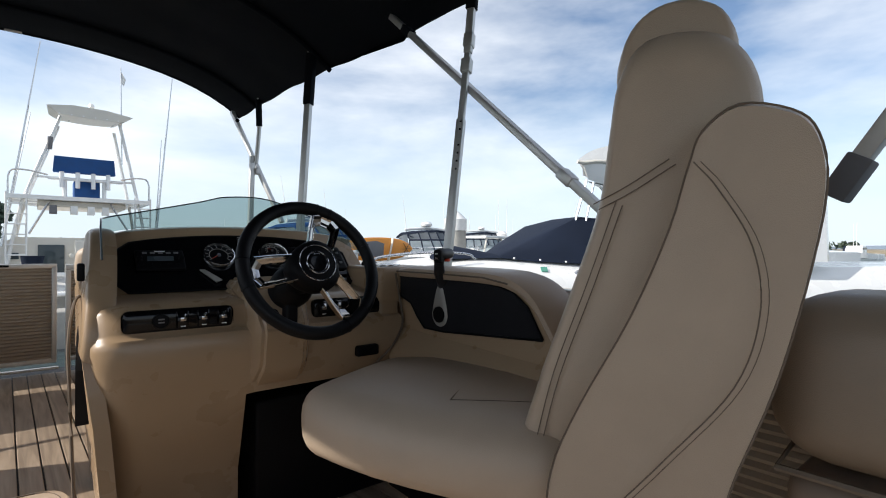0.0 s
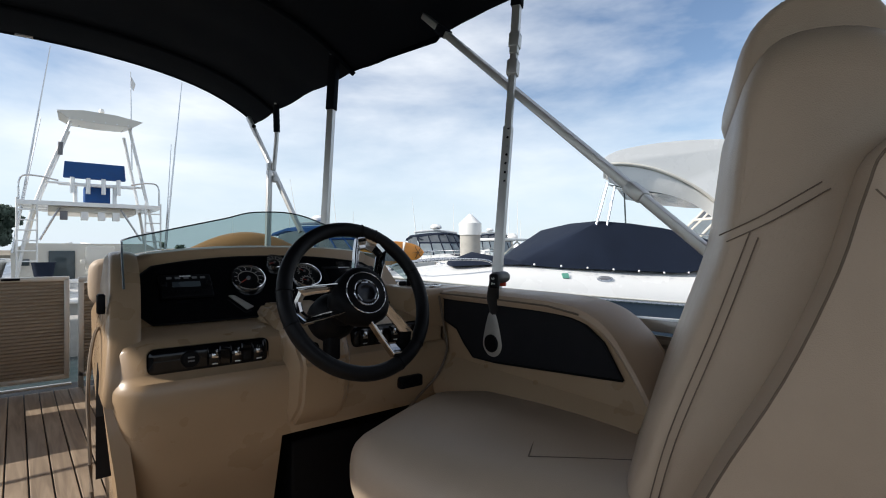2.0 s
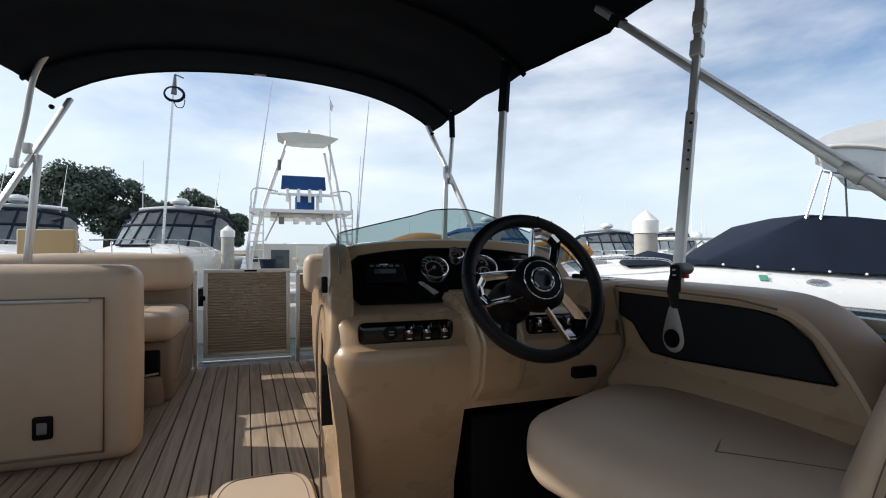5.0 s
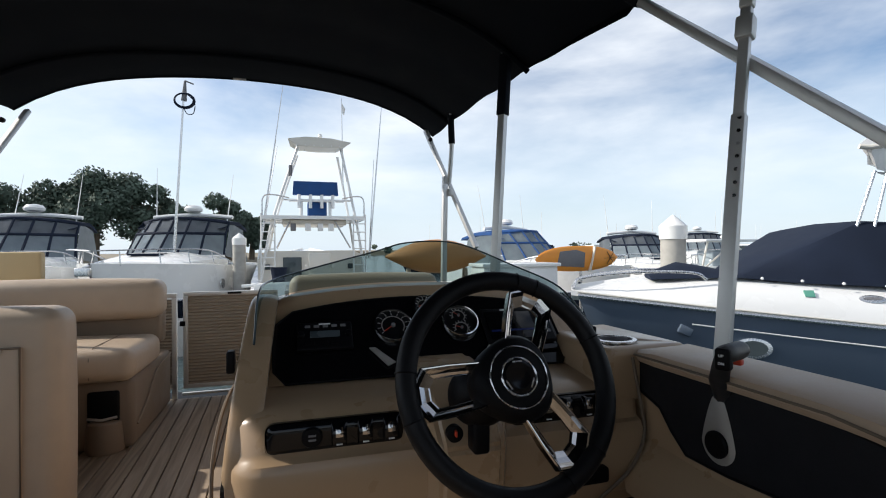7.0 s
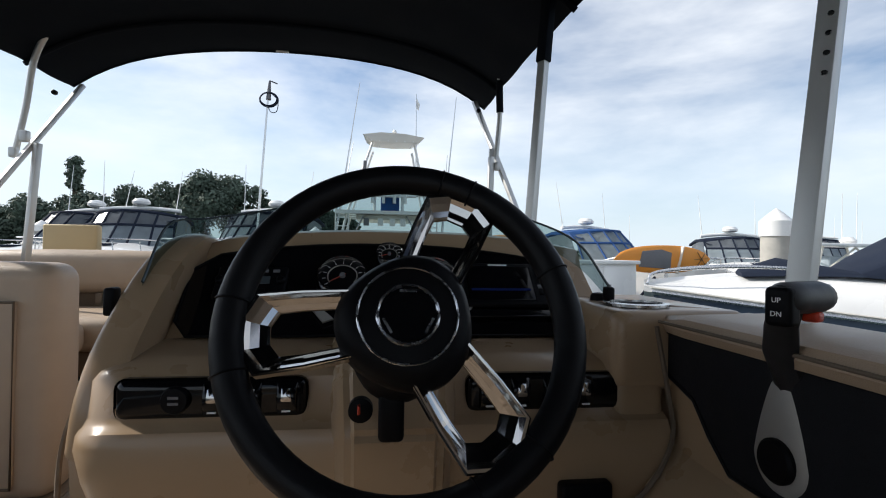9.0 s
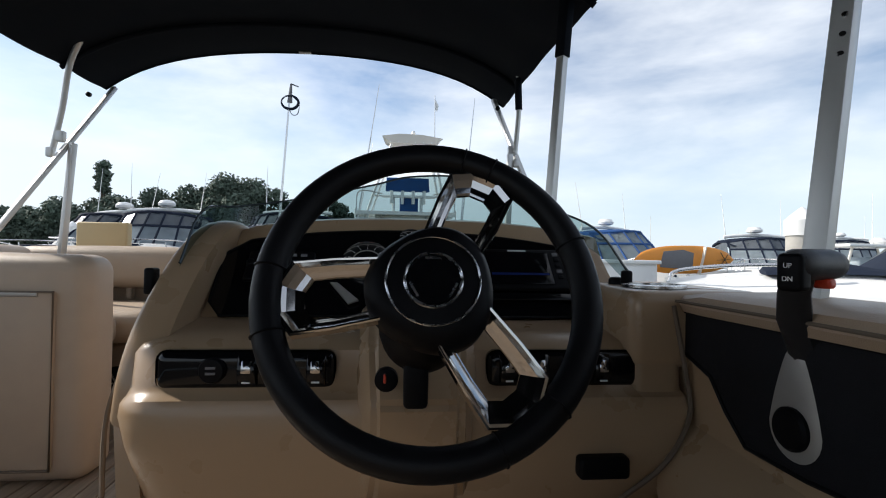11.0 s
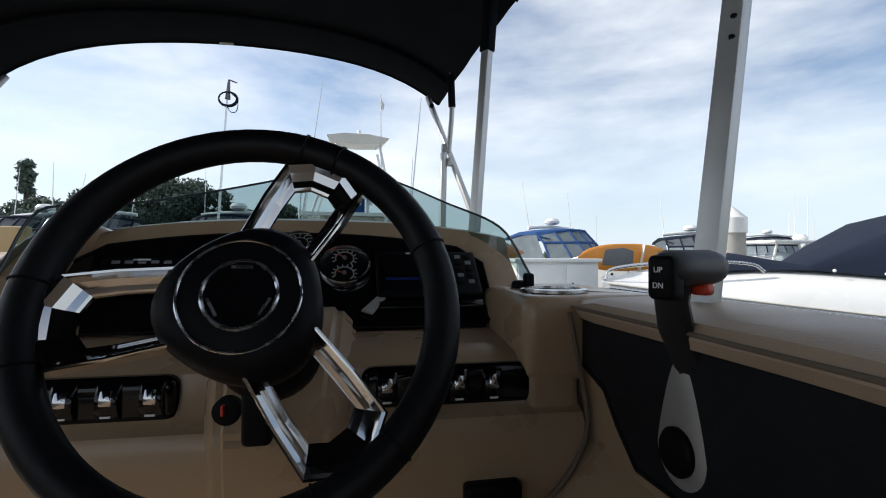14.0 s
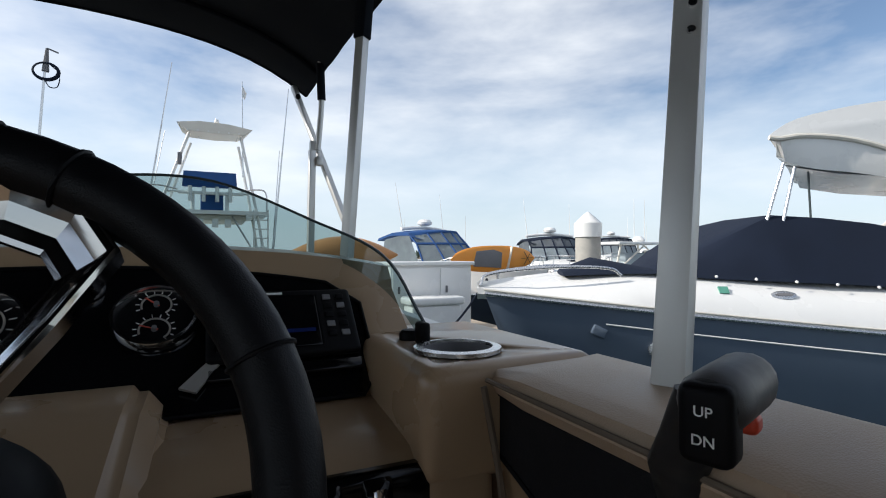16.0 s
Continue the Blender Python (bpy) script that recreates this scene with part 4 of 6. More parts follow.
        for a, b in zip(rows, rows[1:]):
            for k in range(8):
                sb.faces.new((a[k], a[(k + 1) % 8], b[(k + 1) % 8], b[k]))
        sp = part("spoke", sb, DARK_CHROME, w, "polished chrome spoke loop", smooth=False)
    return w


steering_wheel()


# ---- starboard side pod with the throttle ----
pod = thing("side_pod", "beige moulded side pod with a padded top and black inlay", "side panel", (1.06, 1.2, 0))
line = [(1.56, 0.672), (1.30, 0.672), (1.13, 0.670), (1.05, 0.660), (0.99, 0.628), (0.945, 0.57), (0.905, 0.50), (0.88, 0.42)]
sl = smooth_line([(0, y, z) for y, z in line], 5)
prof = [(p.y, p.z) for p in sl] + [(0.88, 0.0), (1.58, 0.0)]
part("moulding", loft([[(1.010, y, z) for y, z in prof], [(1.15, y, z) for y, z in prof]]), GEL, pod)
inl = [(1.553, 0.662), (1.30, 0.662), (1.13, 0.660), (1.055, 0.648), (1.005, 0.612), (0.962, 0.545), (1.30, 0.520), (1.385, 0.520), (1.42, 0.550), (1.45, 0.585), (1.50, 0.602), (1.553, 0.606)]
part("inlay", loft([[(1.014, y, z) for y, z in inl], [(1.003, y, z) for y, z in inl]]), FABRIC, pod, "black vinyl inlay")
part("inlay_seam", tube([(1.003, y, z) for y, z in inl], 0.003, 6, closed=True), BLACK, pod)
pad_secs = []
ramp = [(1.508, 0.690)] + [(p.y, p.z + 0.018) for p in sl if p.y < 1.5]
for n_, (y, zz) in enumerate(ramp):
    k = 0.008 if n_ == 0 else 0.0
    q_ = max(0.0, (1.05 - y) / 0.17)
    ins = 0.030 * min(1, q_)
    pad_secs.append([(0.992 + k + ins * 0.4, y, zz - 0.028), (0.986 + k + ins * 0.4, y, zz - 0.018), (0.989 + k + ins * 0.4, y, zz - 0.004 - k), (1.002 + ins * 0.4, y, zz + 0.002 - k), (1.10, y, zz + 0.004 - k), (1.125, y, zz - 0.002), (1.130, y, zz - 0.02), (1.130, y, zz - 0.028)])
part("armrest", loft(pad_secs), ARMREST, pod, "padded tan vinyl armrest")
part("armrest_piping", tube([(0.9855, 1.50, 0.677), (0.9845, 1.30, 0.677), (0.9845, 1.13, 0.675), (0.9845, 1.05, 0.664)], 0.0022, 6), STITCH, pod, "dark piping")
foot = loft([[(1.02, 1.52, 0.52), (0.975, 1.51, 0.47), (0.955, 1.50, 0.43), (0.96, 1.50, 0.405), (1.02, 1.50, 0.405)], [(1.02, 0.90, 0.50), (0.99, 0.92, 0.46), (0.975, 0.93, 0.425), (0.98, 0.93, 0.400), (1.02, 0.93, 0.400)]])
bmesh.ops.bevel(foot, geom=foot.edges[:], offset=0.006, segments=2, affect='EDGES')
part("kick_panel", foot, GEL, pod)
# black sheet in place of the shade below the kick panel
part("foot_recess_shade", block((1.006, 0.95, 0.004), (1.028, 1.57, 0.402), 0.004), BLACK, pod, "black sheet for the shade under the kick panel")


def throttle():
    t = thing("throttle_lever", "black throttle lever on a silver oval base", "throttle", (1.0, 1.32, 0.56))
    # pear-shaped silver cover, seen on its flat side, facing port
    pear = []
    for k in range(28):
        a = math.tau * k / 28
        r = 0.040
        y, z = r * math.cos(a), r * math.sin(a)
        if z > 0:
            z *= 2.45
            y = math.copysign(r * abs(math.cos(a)) ** 0.55, y) * (1 - 0.50 * min(1, z / 0.098) ** 1.1)
        pear.append((y, z))
    secs = []
    for x, s in ((1.030, 1.04), (1.014, 1.03), (0.998, 0.97), (0.989, 0.88), (0.986, 0.74)):
        secs.append([(x, 1.300 + y * s, 0.560 + z * s) for y, z in pear])
    cover = part("cover", loft(secs), SILVER, t, "silver pear-shaped cover")
    part("pivot_cap", lathe([(0.022, 0), (0.022, 0.006), (0.019, 0.009), (0.004, 0.009)], 28, pose(0.988, 1.300, 0.560, 0, -90, 0)), BLACK, t, "round black pivot cap")
    rows_ = []
    for cx, cy, cz, w_ in ((1.006, 1.300, 0.612, 0.016), (0.996, 1.296, 0.640, 0.0175), (0.970, 1.280, 0.672, 0.0170), (0.947, 1.254, 0.700, 0.0150), (0.941, 1.240, 0.726, 0.0150)):
        rows_.append([(cx + w_ * math.cos(q_) * 0.8, cy + w_ * math.sin(q_), cz) for q_ in [math.tau * k / 10 for k in range(10)]])
    part("arm", loft(rows_), CHARCOAL, t)
    hm = Matrix.Translation((0.918, 1.223, 0.725)) @ Euler((0, 0, radians(20))).to_matrix().to_4x4() @ Matrix.Scale(0.98, 4)   # local x runs along the grip
    grip = []
    for x_, s_ in ((0.0, 0.80), (0.004, 0.97), (0.02, 1.0), (0.054, 1.02), (0.064, 0.9), (0.069, 0.6)):
        grip.append([hm @ Vector((x_, 0.0140 * s_ * math.cos(q_), 0.002 + 0.0140 * s_ * math.sin(q_))) for q_ in [math.tau * k / 18 for k in range(18)]])
    part("head", loft(grip), CHARCOAL, t, "dark grey palm grip")
    rk = part("rocker", block((-0.006, -0.0108, -0.0215), (0.012, 0.0108, 0.0120), 0.005, 4, m=hm), BLACK, t, "black trim rocker")
    part("release", block((0.040, -0.009, -0.0195), (0.052, 0.006, -0.010), 0.003, m=hm), RED, t, "red release tab")
    for txt, dz in (("UP", 0.002), ("DN", -0.0095)):
        cu = bpy.data.curves.new("letters", "FONT")
        cu.body = txt
        cu.size = 0.0060
        cu.align_x = 'CENTER'
        cu.extrude = 0.0003
        lo = new("letters", cu)
        lo.matrix_world = hm @ Matrix.Translation((-0.0064, 0.0, dz - 0.003)) @ Euler((radians(90), 0, radians(-90))).to_matrix().to_4x4()
        dg = bpy.context.evaluated_depsgraph_get()
        me = bpy.data.meshes.new_from_object(lo.evaluated_get(dg))
        me.transform(lo.matrix_world)
        bpy.data.objects.remove(lo)
        me.materials.clear()
        me.materials.append(WHITE_MARK)
        ob = new("lettering", me)
        ob.parent = rk
    cord = smooth_line([(1.012, 1.24, 0.56), (1.005, 1.22, 0.53), (1.003, 1.225, 0.50), (1.0, 1.215, 0.485), (1.004, 1.22, 0.47), (0.998, 1.21, 0.462), (1.002, 1.222, 0.452), (0.996, 1.212, 0.445)], 5)
    part("kill_cord", tube(cord, 0.0028, 6), RED, t, "coiled red stop cord")
    t.location = (1.015, 1.336, 0.565)
    return t


throttle()


# ---- helm seat ----
SEAT = Matrix.Translation((0.930, 1.012, 0)) @ Euler((0, 0, radians(25))).to_matrix().to_4x4() @ Matrix.Scale(1.04, 4)   # swivelled to port; local y is its front


def across(profile, halves, m=SEAT, x0=0.0):
    """Padding: a side profile of (front, height) rows swept across the seat, shrunk towards its ends. halves: (place, shrink)."""
    profile = [(y, z if z < 0.8 else 0.8 + (z - 0.8) * 0.85) for y, z in profile]
    cy = sum(p[0] for p in profile) / len(profile)
    cz = sum(p[1] for p in profile) / len(profile)
    return loft([[m @ Vector((x0 + x, cy + (y - cy) * k, cz + (z - cz) * k)) for y, z in profile] for x, k in halves])


def closed_line(pts, n=4):
    """A smooth closed outline through points in two dimensions."""
    m_ = len(pts)
    out = []
    for i in range(m_):
        p0, p1, p2, p3 = [Vector((*pts[(i + k) % m_], 0)) for k in (-1, 0, 1, 2)]
        for k in range(n):
            t = k / n
            q = 0.5 * ((2 * p1) + (p2 - p0) * t + (2 * p0 - 5 * p1 + 4 * p2 - p3) * t * t + (3 * p1 - p0 - 3 * p2 + p3) * t ** 3)
            out.append((q.x, q.y))
    return out


def ends(w, r):
    """Places across a pad with rounded ends."""
    left = [(-w + r * (1 - math.cos(q)), 1 - 0.22 * (1 - math.sin(q))) for q in [math.pi / 2 * k / 4 for k in range(5)]]
    return left + [(-w * 0.5, 1.0), (0, 1.0), (w * 0.5, 1.0)] + [(-x, k) for x, k in reversed(left)]


def captain_chair():
    s = thing("captain_chair", "beige vinyl captain's chair with a tall stitched backrest", "chair", (0.930, 1.012, 0))
    cu = cushion((-0.25, -0.20, 0.29), (0.25, 0.385, 0.432), 0.06, 0.014)
    for v in cu.verts:
        f_ = max(0.0, (v.co.y - 0.06) / 0.26) ** 2
        v.co.x *= 1 - (0.34 if v.co.x > 0 else 0.14) * f_
    cu.transform(SEAT)
    part("seat", cu, VINYL, s, "padded seat cushion")
    part("pedestal", lathe([(0.17, 0), (0.16, 0.02), (0.05, 0.04), (0.045, 0.26), (0.12, 0.285), (0.13, 0.295)], 28, pose(0.930, 1.012, 0.0)), BLACK, s, "black seat pedestal")
    for ln in ([(-0.16, 0.045, 0.4405), (-0.08, 0.055, 0.4425), (0.0, 0.058, 0.443), (0.08, 0.055, 0.4425), (0.16, 0.045, 0.4405)],
               [(0.16, 0.045, 0.4405), (0.13, -0.03, 0.4405), (0.09, -0.12, 0.438)], [(-0.16, 0.045, 0.4405), (-0.13, -0.03, 0.4405), (-0.09, -0.12, 0.438)]):
        part("seam", tube([SEAT @ v for v in smooth_line(ln, 5)], 0.0012, 5), STITCH, s, "dark seam")
    pad = closed_line([(-0.09, 0.34), (-0.115, 0.48), (-0.17, 0.64), (-0.215, 0.78), (-0.230, 0.90), (-0.245, 1.01), (-0.285, 1.075), (-0.365, 1.075), (-0.415, 1.03), (-0.437, 0.94), (-0.43, 0.80), (-0.37, 0.66), (-0.31, 0.50), (-0.25, 0.36)])
    part("backrest", across(pad, ends(0.215, 0.06)), VINYL, s, "tall padded backrest")
    roll = closed_line([(-0.240, 1.00), (-0.248, 1.09), (-0.285, 1.140), (-0.34, 1.150), (-0.390, 1.120), (-0.410, 1.05), (-0.385, 0.98), (-0.31, 0.97)])
    part("headrest", across(roll, ends(0.165, 0.05)), VINYL, s, "rounded head roll")
    wing = closed_line([(-0.395, 0.915), (-0.355, 0.88), (-0.34, 0.83), (-0.318, 0.745), (-0.27, 0.625), (-0.205, 0.50), (-0.165, 0.40), (-0.17, 0.33), (-0.27, 0.31), (-0.36, 0.35), (-0.395, 0.44), (-0.434, 0.55), (-0.464, 0.67), (-0.484, 0.79), (-0.476, 0.865), (-0.45, 0.90)])
    for sg in (-1, 1):
        halves = [(-0.045, 0.93), (-0.036, 0.975), (-0.022, 1.0), (0.02, 1.0), (0.036, 0.97)]
        w = part("side_wing", across(wing, [(x * (-sg) * -1 if sg < 0 else -x, k) for x, k in halves], x0=sg * 0.245), VINYL, s, "padded side wing with curved stitching")
        fx = sg * 0.2915
        line = [(-0.345, 0.825), (-0.372, 0.79), (-0.408, 0.72), (-0.416, 0.64), (-0.39, 0.55), (-0.315, 0.45), (-0.25, 0.37)]
        for off, rad in ((0.0, 0.0010), (0.008, 0.0006)):
            part("seam", tube([SEAT @ Vector((fx, v.y - off, v.z)) for v in smooth_line([(0, y, z) for y, z in line], 6)], rad, 5), STITCH, w, "dark curved double seam")
        part("piping", tube([SEAT @ Vector((sg * 0.281, -0.337 + (y + 0.337) * 0.985, 0.61 + ((z if z < 0.8 else 0.8 + (z - 0.8) * 0.85) - 0.61) * 0.985)) for y, z in wing], 0.0015, 6, closed=True), STITCH, w, "dark piping round the edge")
    for ln in ([(-0.219, -0.325, 0.835), (-0.219, -0.27, 0.80), (-0.217, -0.222, 0.775)], [(-0.217, -0.135, 0.40), (-0.219, -0.165, 0.52), (-0.219, -0.215, 0.66), (-0.218, -0.255, 0.78)]):
        for off in (0.0, 0.008):
            part("seam", tube([SEAT @ (v + Vector((0, off, off))) for v in smooth_line(ln, 5)], 0.0009, 5), STITCH, s, "dark seam")
    return s


captain_chair()
aft = thing("aft_lounge", "beige vinyl stern lounge behind the helm seat, darkened for shade", "sofa", (1.2, 0.2, 0))
# base and backrest take dark materials that carry the shade on them
part("base", block((0.95, -1.6, 0.0), (1.18, 0.50, 0.44), 0.025), GEL_DARK, aft, "base in a darker colour for deep shade")
part("backrest", cushion((0.93, -1.55, 0.455), (1.185, 0.52, 0.685), 0.07), VINYL_DARK, aft, "padded backrest in a darker vinyl for shade")
part("seam", tube([(0.945, 0.30, 0.47), (0.94, 0.30, 0.60), (0.99, 0.30, 0.70), (1.15, 0.30, 0.705)], 0.0015, 5), STITCH, aft)
part("piping", tube([(0.93, -1.5, 0.452), (0.925, 0.50, 0.452), (1.18, 0.525, 0.452)], 0.005, 6), STITCH, aft, "dark piping")


cv = thing("floor_hatch", "beige moulded step on the deck beside the console", "hatch", (0.0, 1.6, 0))
lid_ = [(0.085 + 0.155 * (1 if math.cos(q) > 0 else -1) * abs(math.cos(q)) ** 0.45, 1.80 + 0.36 * (1 if math.sin(q) > 0 else -1) * abs(math.sin(q)) ** 0.45) for q in [math.tau * k / 48 for k in range(48)]]
part("lid", loft([[(0.085 + (x - 0.085) * k, 1.80 + (y - 1.80) * k, z) for x, y in lid_] for k, z in ((1.0, 0.001), (1.0, 0.016), (0.97, 0.024), (0.90, 0.026))]), VINYL, cv)
part("seam", tube([(0.085 + (x - 0.085) * 0.86, 1.80 + (y - 1.80) * 0.93, 0.0262) for x, y in lid_], 0.0015, 5, closed=True), STITCH, cv)


# ---- the harbour ----
WL = -0.62


def sheet(name, material, lo, hi, z, label, category, cuts=1):
    bm = bmesh.new()
    bmesh.ops.create_grid(bm, x_segments=cuts, y_segments=cuts, size=0.5)
    for v in bm.verts:
        v.co = Vector((lo[0] + (v.co.x + 0.5) * (hi[0] - lo[0]), lo[1] + (v.co.y + 0.5) * (hi[1] - lo[1]), z))
    return tagged(part(name, bm, material), label, category, kind="structure")


sheet("water", WATER, (-1500, -1500), (1500, 1500), WL, "calm dark green harbour water", "water")


def hull(name_parent, origin, heading, length, beam_w, z_deck, z_bow, mats, split=0.5, name="hull"):
    """A planing hull: bow at origin, running aft along heading (degrees from +x)."""
    m = Matrix.Translation(origin) @ Euler((0, 0, radians(heading))).to_matrix().to_4x4()
    n = 15
    rows_top, rows_mid, rows_low = [], [], []
    for k in range(n):
        s = k / (n - 1)
        w = beam_w / 2 * min(1, (1 - (1 - min(1, s * 1.9)) ** 2.3))
        w = max(w, 0.015)
        z = z_bow + (z_deck - z_bow) * min(1, s * 1.6)
        zm = z - (z - WL) * split
        x = s * length
        rows_top.append((x, w, z))
        rows_mid.append((x + 0.10 * (1 - s), w * 0.985, zm))
        rows_low.append((x + 0.55 * (1 - s), w * (0.55 + 0.33 * s), WL - 0.15))
    def skin(a, b):
        bm = bmesh.new()
        for sg in (1, -1):
            va = [bm.verts.new((x, y * sg, z)) for x, y, z in a]
            vb = [bm.verts.new((x, y * sg, z)) for x, y, z in b]
            for k in range(n - 1):
                bm.faces.new((va[k], va[k + 1], vb[k + 1], vb[k]))
        ends = [v for v in bm.verts]
        x, y, z = a[-1]
        x2, y2, z2 = b[-1]
        bm.faces.new([bm.verts.new(c) for c in ((x, y, z), (x, -y, z), (x2, -y2, z2), (x2, y2, z2))])
        bmesh.ops.remove_doubles(bm, verts=bm.verts[:], dist=0.001)
        bm.transform(m)
        return bm
    part("upper_hull", skin(rows_top, rows_mid), mats[0], name_parent)
    part("lower_hull", skin(rows_mid, rows_low), mats[1], name_parent)
    bm = bmesh.new()
    prev = None
    for x, w, z in rows_top:
        row = [bm.verts.new((x, w * c, z + 0.05 * (1 - c * c) * min(1, x))) for c in (-1, -0.85, -0.4, 0, 0.4, 0.85, 1)]
        if prev:
            for k in range(6):
                bm.faces.new((prev[k], prev[k + 1], row[k + 1], row[k]))
        prev = row
    bm.transform(m)
    part("foredeck", bm, mats[0], name_parent)
    for sg in (1, -1):
        part("rub_rail", tube([m @ Vector((x - 0.01, w * sg * 1.005, z)) for x, w, z in rows_mid], 0.018, 6), STEEL, name_parent, "bright rub rail")
    return m, rows_top


# the big cruiser alongside, bow towards the gap: slate topsides, white deck
big = thing("motor_cruiser", "large white and slate blue motor cruiser with a hardtop arch", "motor yacht", (4.0, 3.1, WL), "moored boats")
BM = Matrix.Translation((3.10, 5.30, 0)) @ Euler((0, 0, radians(-30))).to_matrix().to_4x4()
NEAR = -1.36


def side(u, z, v=NEAR):
    return BM @ Vector((u, v, z))


def cruiser_half(u):
    return max(0.02, 1.36 * (1 - (1 - min(1, u / 3.2)) ** 2.2))


def rub_z(u):
    return 0.54 - 0.112 * u + 0.0055 * u * u


# the slate hull flares from the stem; its near side runs straight
hs = []
for k in range(15):
    u = 0.08 + 7.9 * (k / 14) ** 1.4
    w = cruiser_half(u)
    zt = rub_z(u)
    fl = 0.35 * math.exp(-u * 0.7)
    hs.append([side(u, zt), side(u + fl * 0.4, zt - 0.25, NEAR + 0.02), side(u + fl, zt - 0.62, NEAR + 0.10 + fl * 0.2), side(u + fl * 1.5, WL - 0.2, NEAR + min(w, 0.30 + fl)),
               side(u + fl * 1.5, WL - 0.2, NEAR + 2 * w - min(w * 0.9, 0.2)), side(u, zt, NEAR + 2 * w)])
part("lower_hull", loft(hs), HULL_BLUE, big, "slate blue hull side")
dk = []
for k in range(17):
    u = 0.03 + 7.9 * (k / 16) ** 1.4
    w = cruiser_half(u)
    zt = 0.575 + 0.10 * min(1, u / 1.2) - 0.11 * max(0, min(1, (u - 1.3) / 1.4))
    zt = max(zt, 0.555)
    ins = min(w * 0.8, 0.30)
    dk.append([side(u, rub_z(u) - 0.01, NEAR - 0.012), side(u, rub_z(u) + 0.03, NEAR - 0.006), side(u, rub_z(u) * 0.35 + zt * 0.65, NEAR + ins * 0.45), side(u, zt, NEAR + ins), side(u, zt + 0.03, NEAR + w), side(u, rub_z(u), NEAR + 2 * w), side(u, rub_z(u) - 0.05, NEAR + w)])
part("gunwale", loft(dk), WHITE, big, "white sloping gunwale and foredeck")
us = [0.08 + 7.9 * (k / 20) ** 1.4 for k in range(21)]
part("rub_rail", tube([side(u, rub_z(u) - 0.004, NEAR - 0.014) for u in us], 0.012, 6), STEEL, big, "bright rubbing strip")
part("rub_rail", tube([side(u, rub_z(u) + 0.022, NEAR - 0.012) for u in us], 0.008, 6), OFFWHITE, big, "pale rubbing strip")
part("hull_stripe", tube([side(u, rub_z(u) - 0.115 - 0.01 * u, NEAR + 0.006) for u in us[4:]], 0.006, 5), WHITE, big, "thin pale hull stripe")


def cover(pts):
    """A taut cover: rows of u, foot height, ridge height, inset of the ridge, width of the far side."""
    secs = []
    for u, z0, z1, ins, far in pts:
        v0 = NEAR + 0.22
        secs.append([side(u, z0, v0), side(u, z0 + (z1 - z0) * 0.55, v0 + ins * 0.42), side(u, z1 - 0.015, v0 + ins * 0.9), side(u, z1, v0 + ins + 0.05), side(u, z1 + 0.01, v0 + far * 0.5), side(u, z1 - 0.02, v0 + far * 0.85), side(u, z0, v0 + far)])
    return loft(secs)


part("canvas_cover", cover([(1.34, 0.655, 0.69, 0.1, 1.0), (1.70, 0.62, 0.85, 0.2, 1.6), (2.18, 0.60, 1.075, 0.26, 2.1), (2.28, 0.595, 1.10, 0.28, 2.1), (2.65, 0.58, 1.075, 0.28, 2.2), (3.0, 0.56, 1.03, 0.26, 2.2), (3.35, 0.60, 0.95, 0.22, 2.2), (3.72, 0.70, 0.83, 0.16, 2.2)]), NAVY, big, "navy canvas cockpit cover")
part("bow_cover", cover([(0.66, 0.64, 0.68, 0.1, 0.4), (0.92, 0.65, 0.765, 0.2, 0.7), (1.10, 0.655, 0.735, 0.2, 0.8), (1.36, 0.655, 0.685, 0.1, 0.8)]), NAVY, big, "navy canvas bow cover")
for k in range(9):
    u = 1.45 + 0.27 * k
    part("snap", lathe([(0.011, 0), (0.011, 0.006), (0.005, 0.009)], 10, Matrix.Translation(side(u, 0.655 - 0.09 * min(1, k / 5), NEAR + 0.19)) @ Euler((radians(60), 0, radians(-30))).to_matrix().to_4x4()), WHITE, big, "pale cover snap")
br = [(0.05, 0.58, 0.02), (0.12, 0.66, 0.05), (0.55, 0.705, 0.10), (0.95, 0.70, 0.15), (1.06, 0.645, 0.17)]
part("bow_rail", tube(smooth_line([side(u, z, NEAR + v) for u, z, v in br], 5), 0.011, 8), STEEL, big, "stainless bow rail")
part("bow_rail", tube(smooth_line([side(u, z, NEAR + v + 0.45 * min(1, u * 2)) for u, z, v in br], 5), 0.011, 8), STEEL, big, "stainless bow rail")
# hardtop: the near blade sweeps aft and down into the arch
top_line = [(2.05, 1.60), (2.08, 1.64), (2.24, 1.735), (2.58, 1.815), (3.0, 1.87), (3.5, 1.90), (4.0, 1.90), (4.5, 1.81), (4.85, 1.45), (4.95, 0.62)]
low_near = [(4.3, 0.62), (3.9, 0.70), (3.72, 0.85), (3.46, 1.10), (3.2, 1.32), (2.92, 1.47), (2.6, 1.575), (2.3, 1.61), (2.12, 1.59)]
low_far = [(4.3, 0.62), (3.8, 0.66), (3.6, 0.75), (3.42, 0.92), (3.19, 1.14), (2.9, 1.28), (2.6, 1.34), (2.35, 1.37), (2.16, 1.42)]


def lean(u, z, extra=0.0):
    """The house leans inboard as it rises."""
    f = max(0.0, min(1.0, (z - 0.6) / 1.1)) + extra
    return side(u * (1 + 0.09 * f), z * (1 + 0.05 * f), NEAR + 0.10 + 0.36 * f)


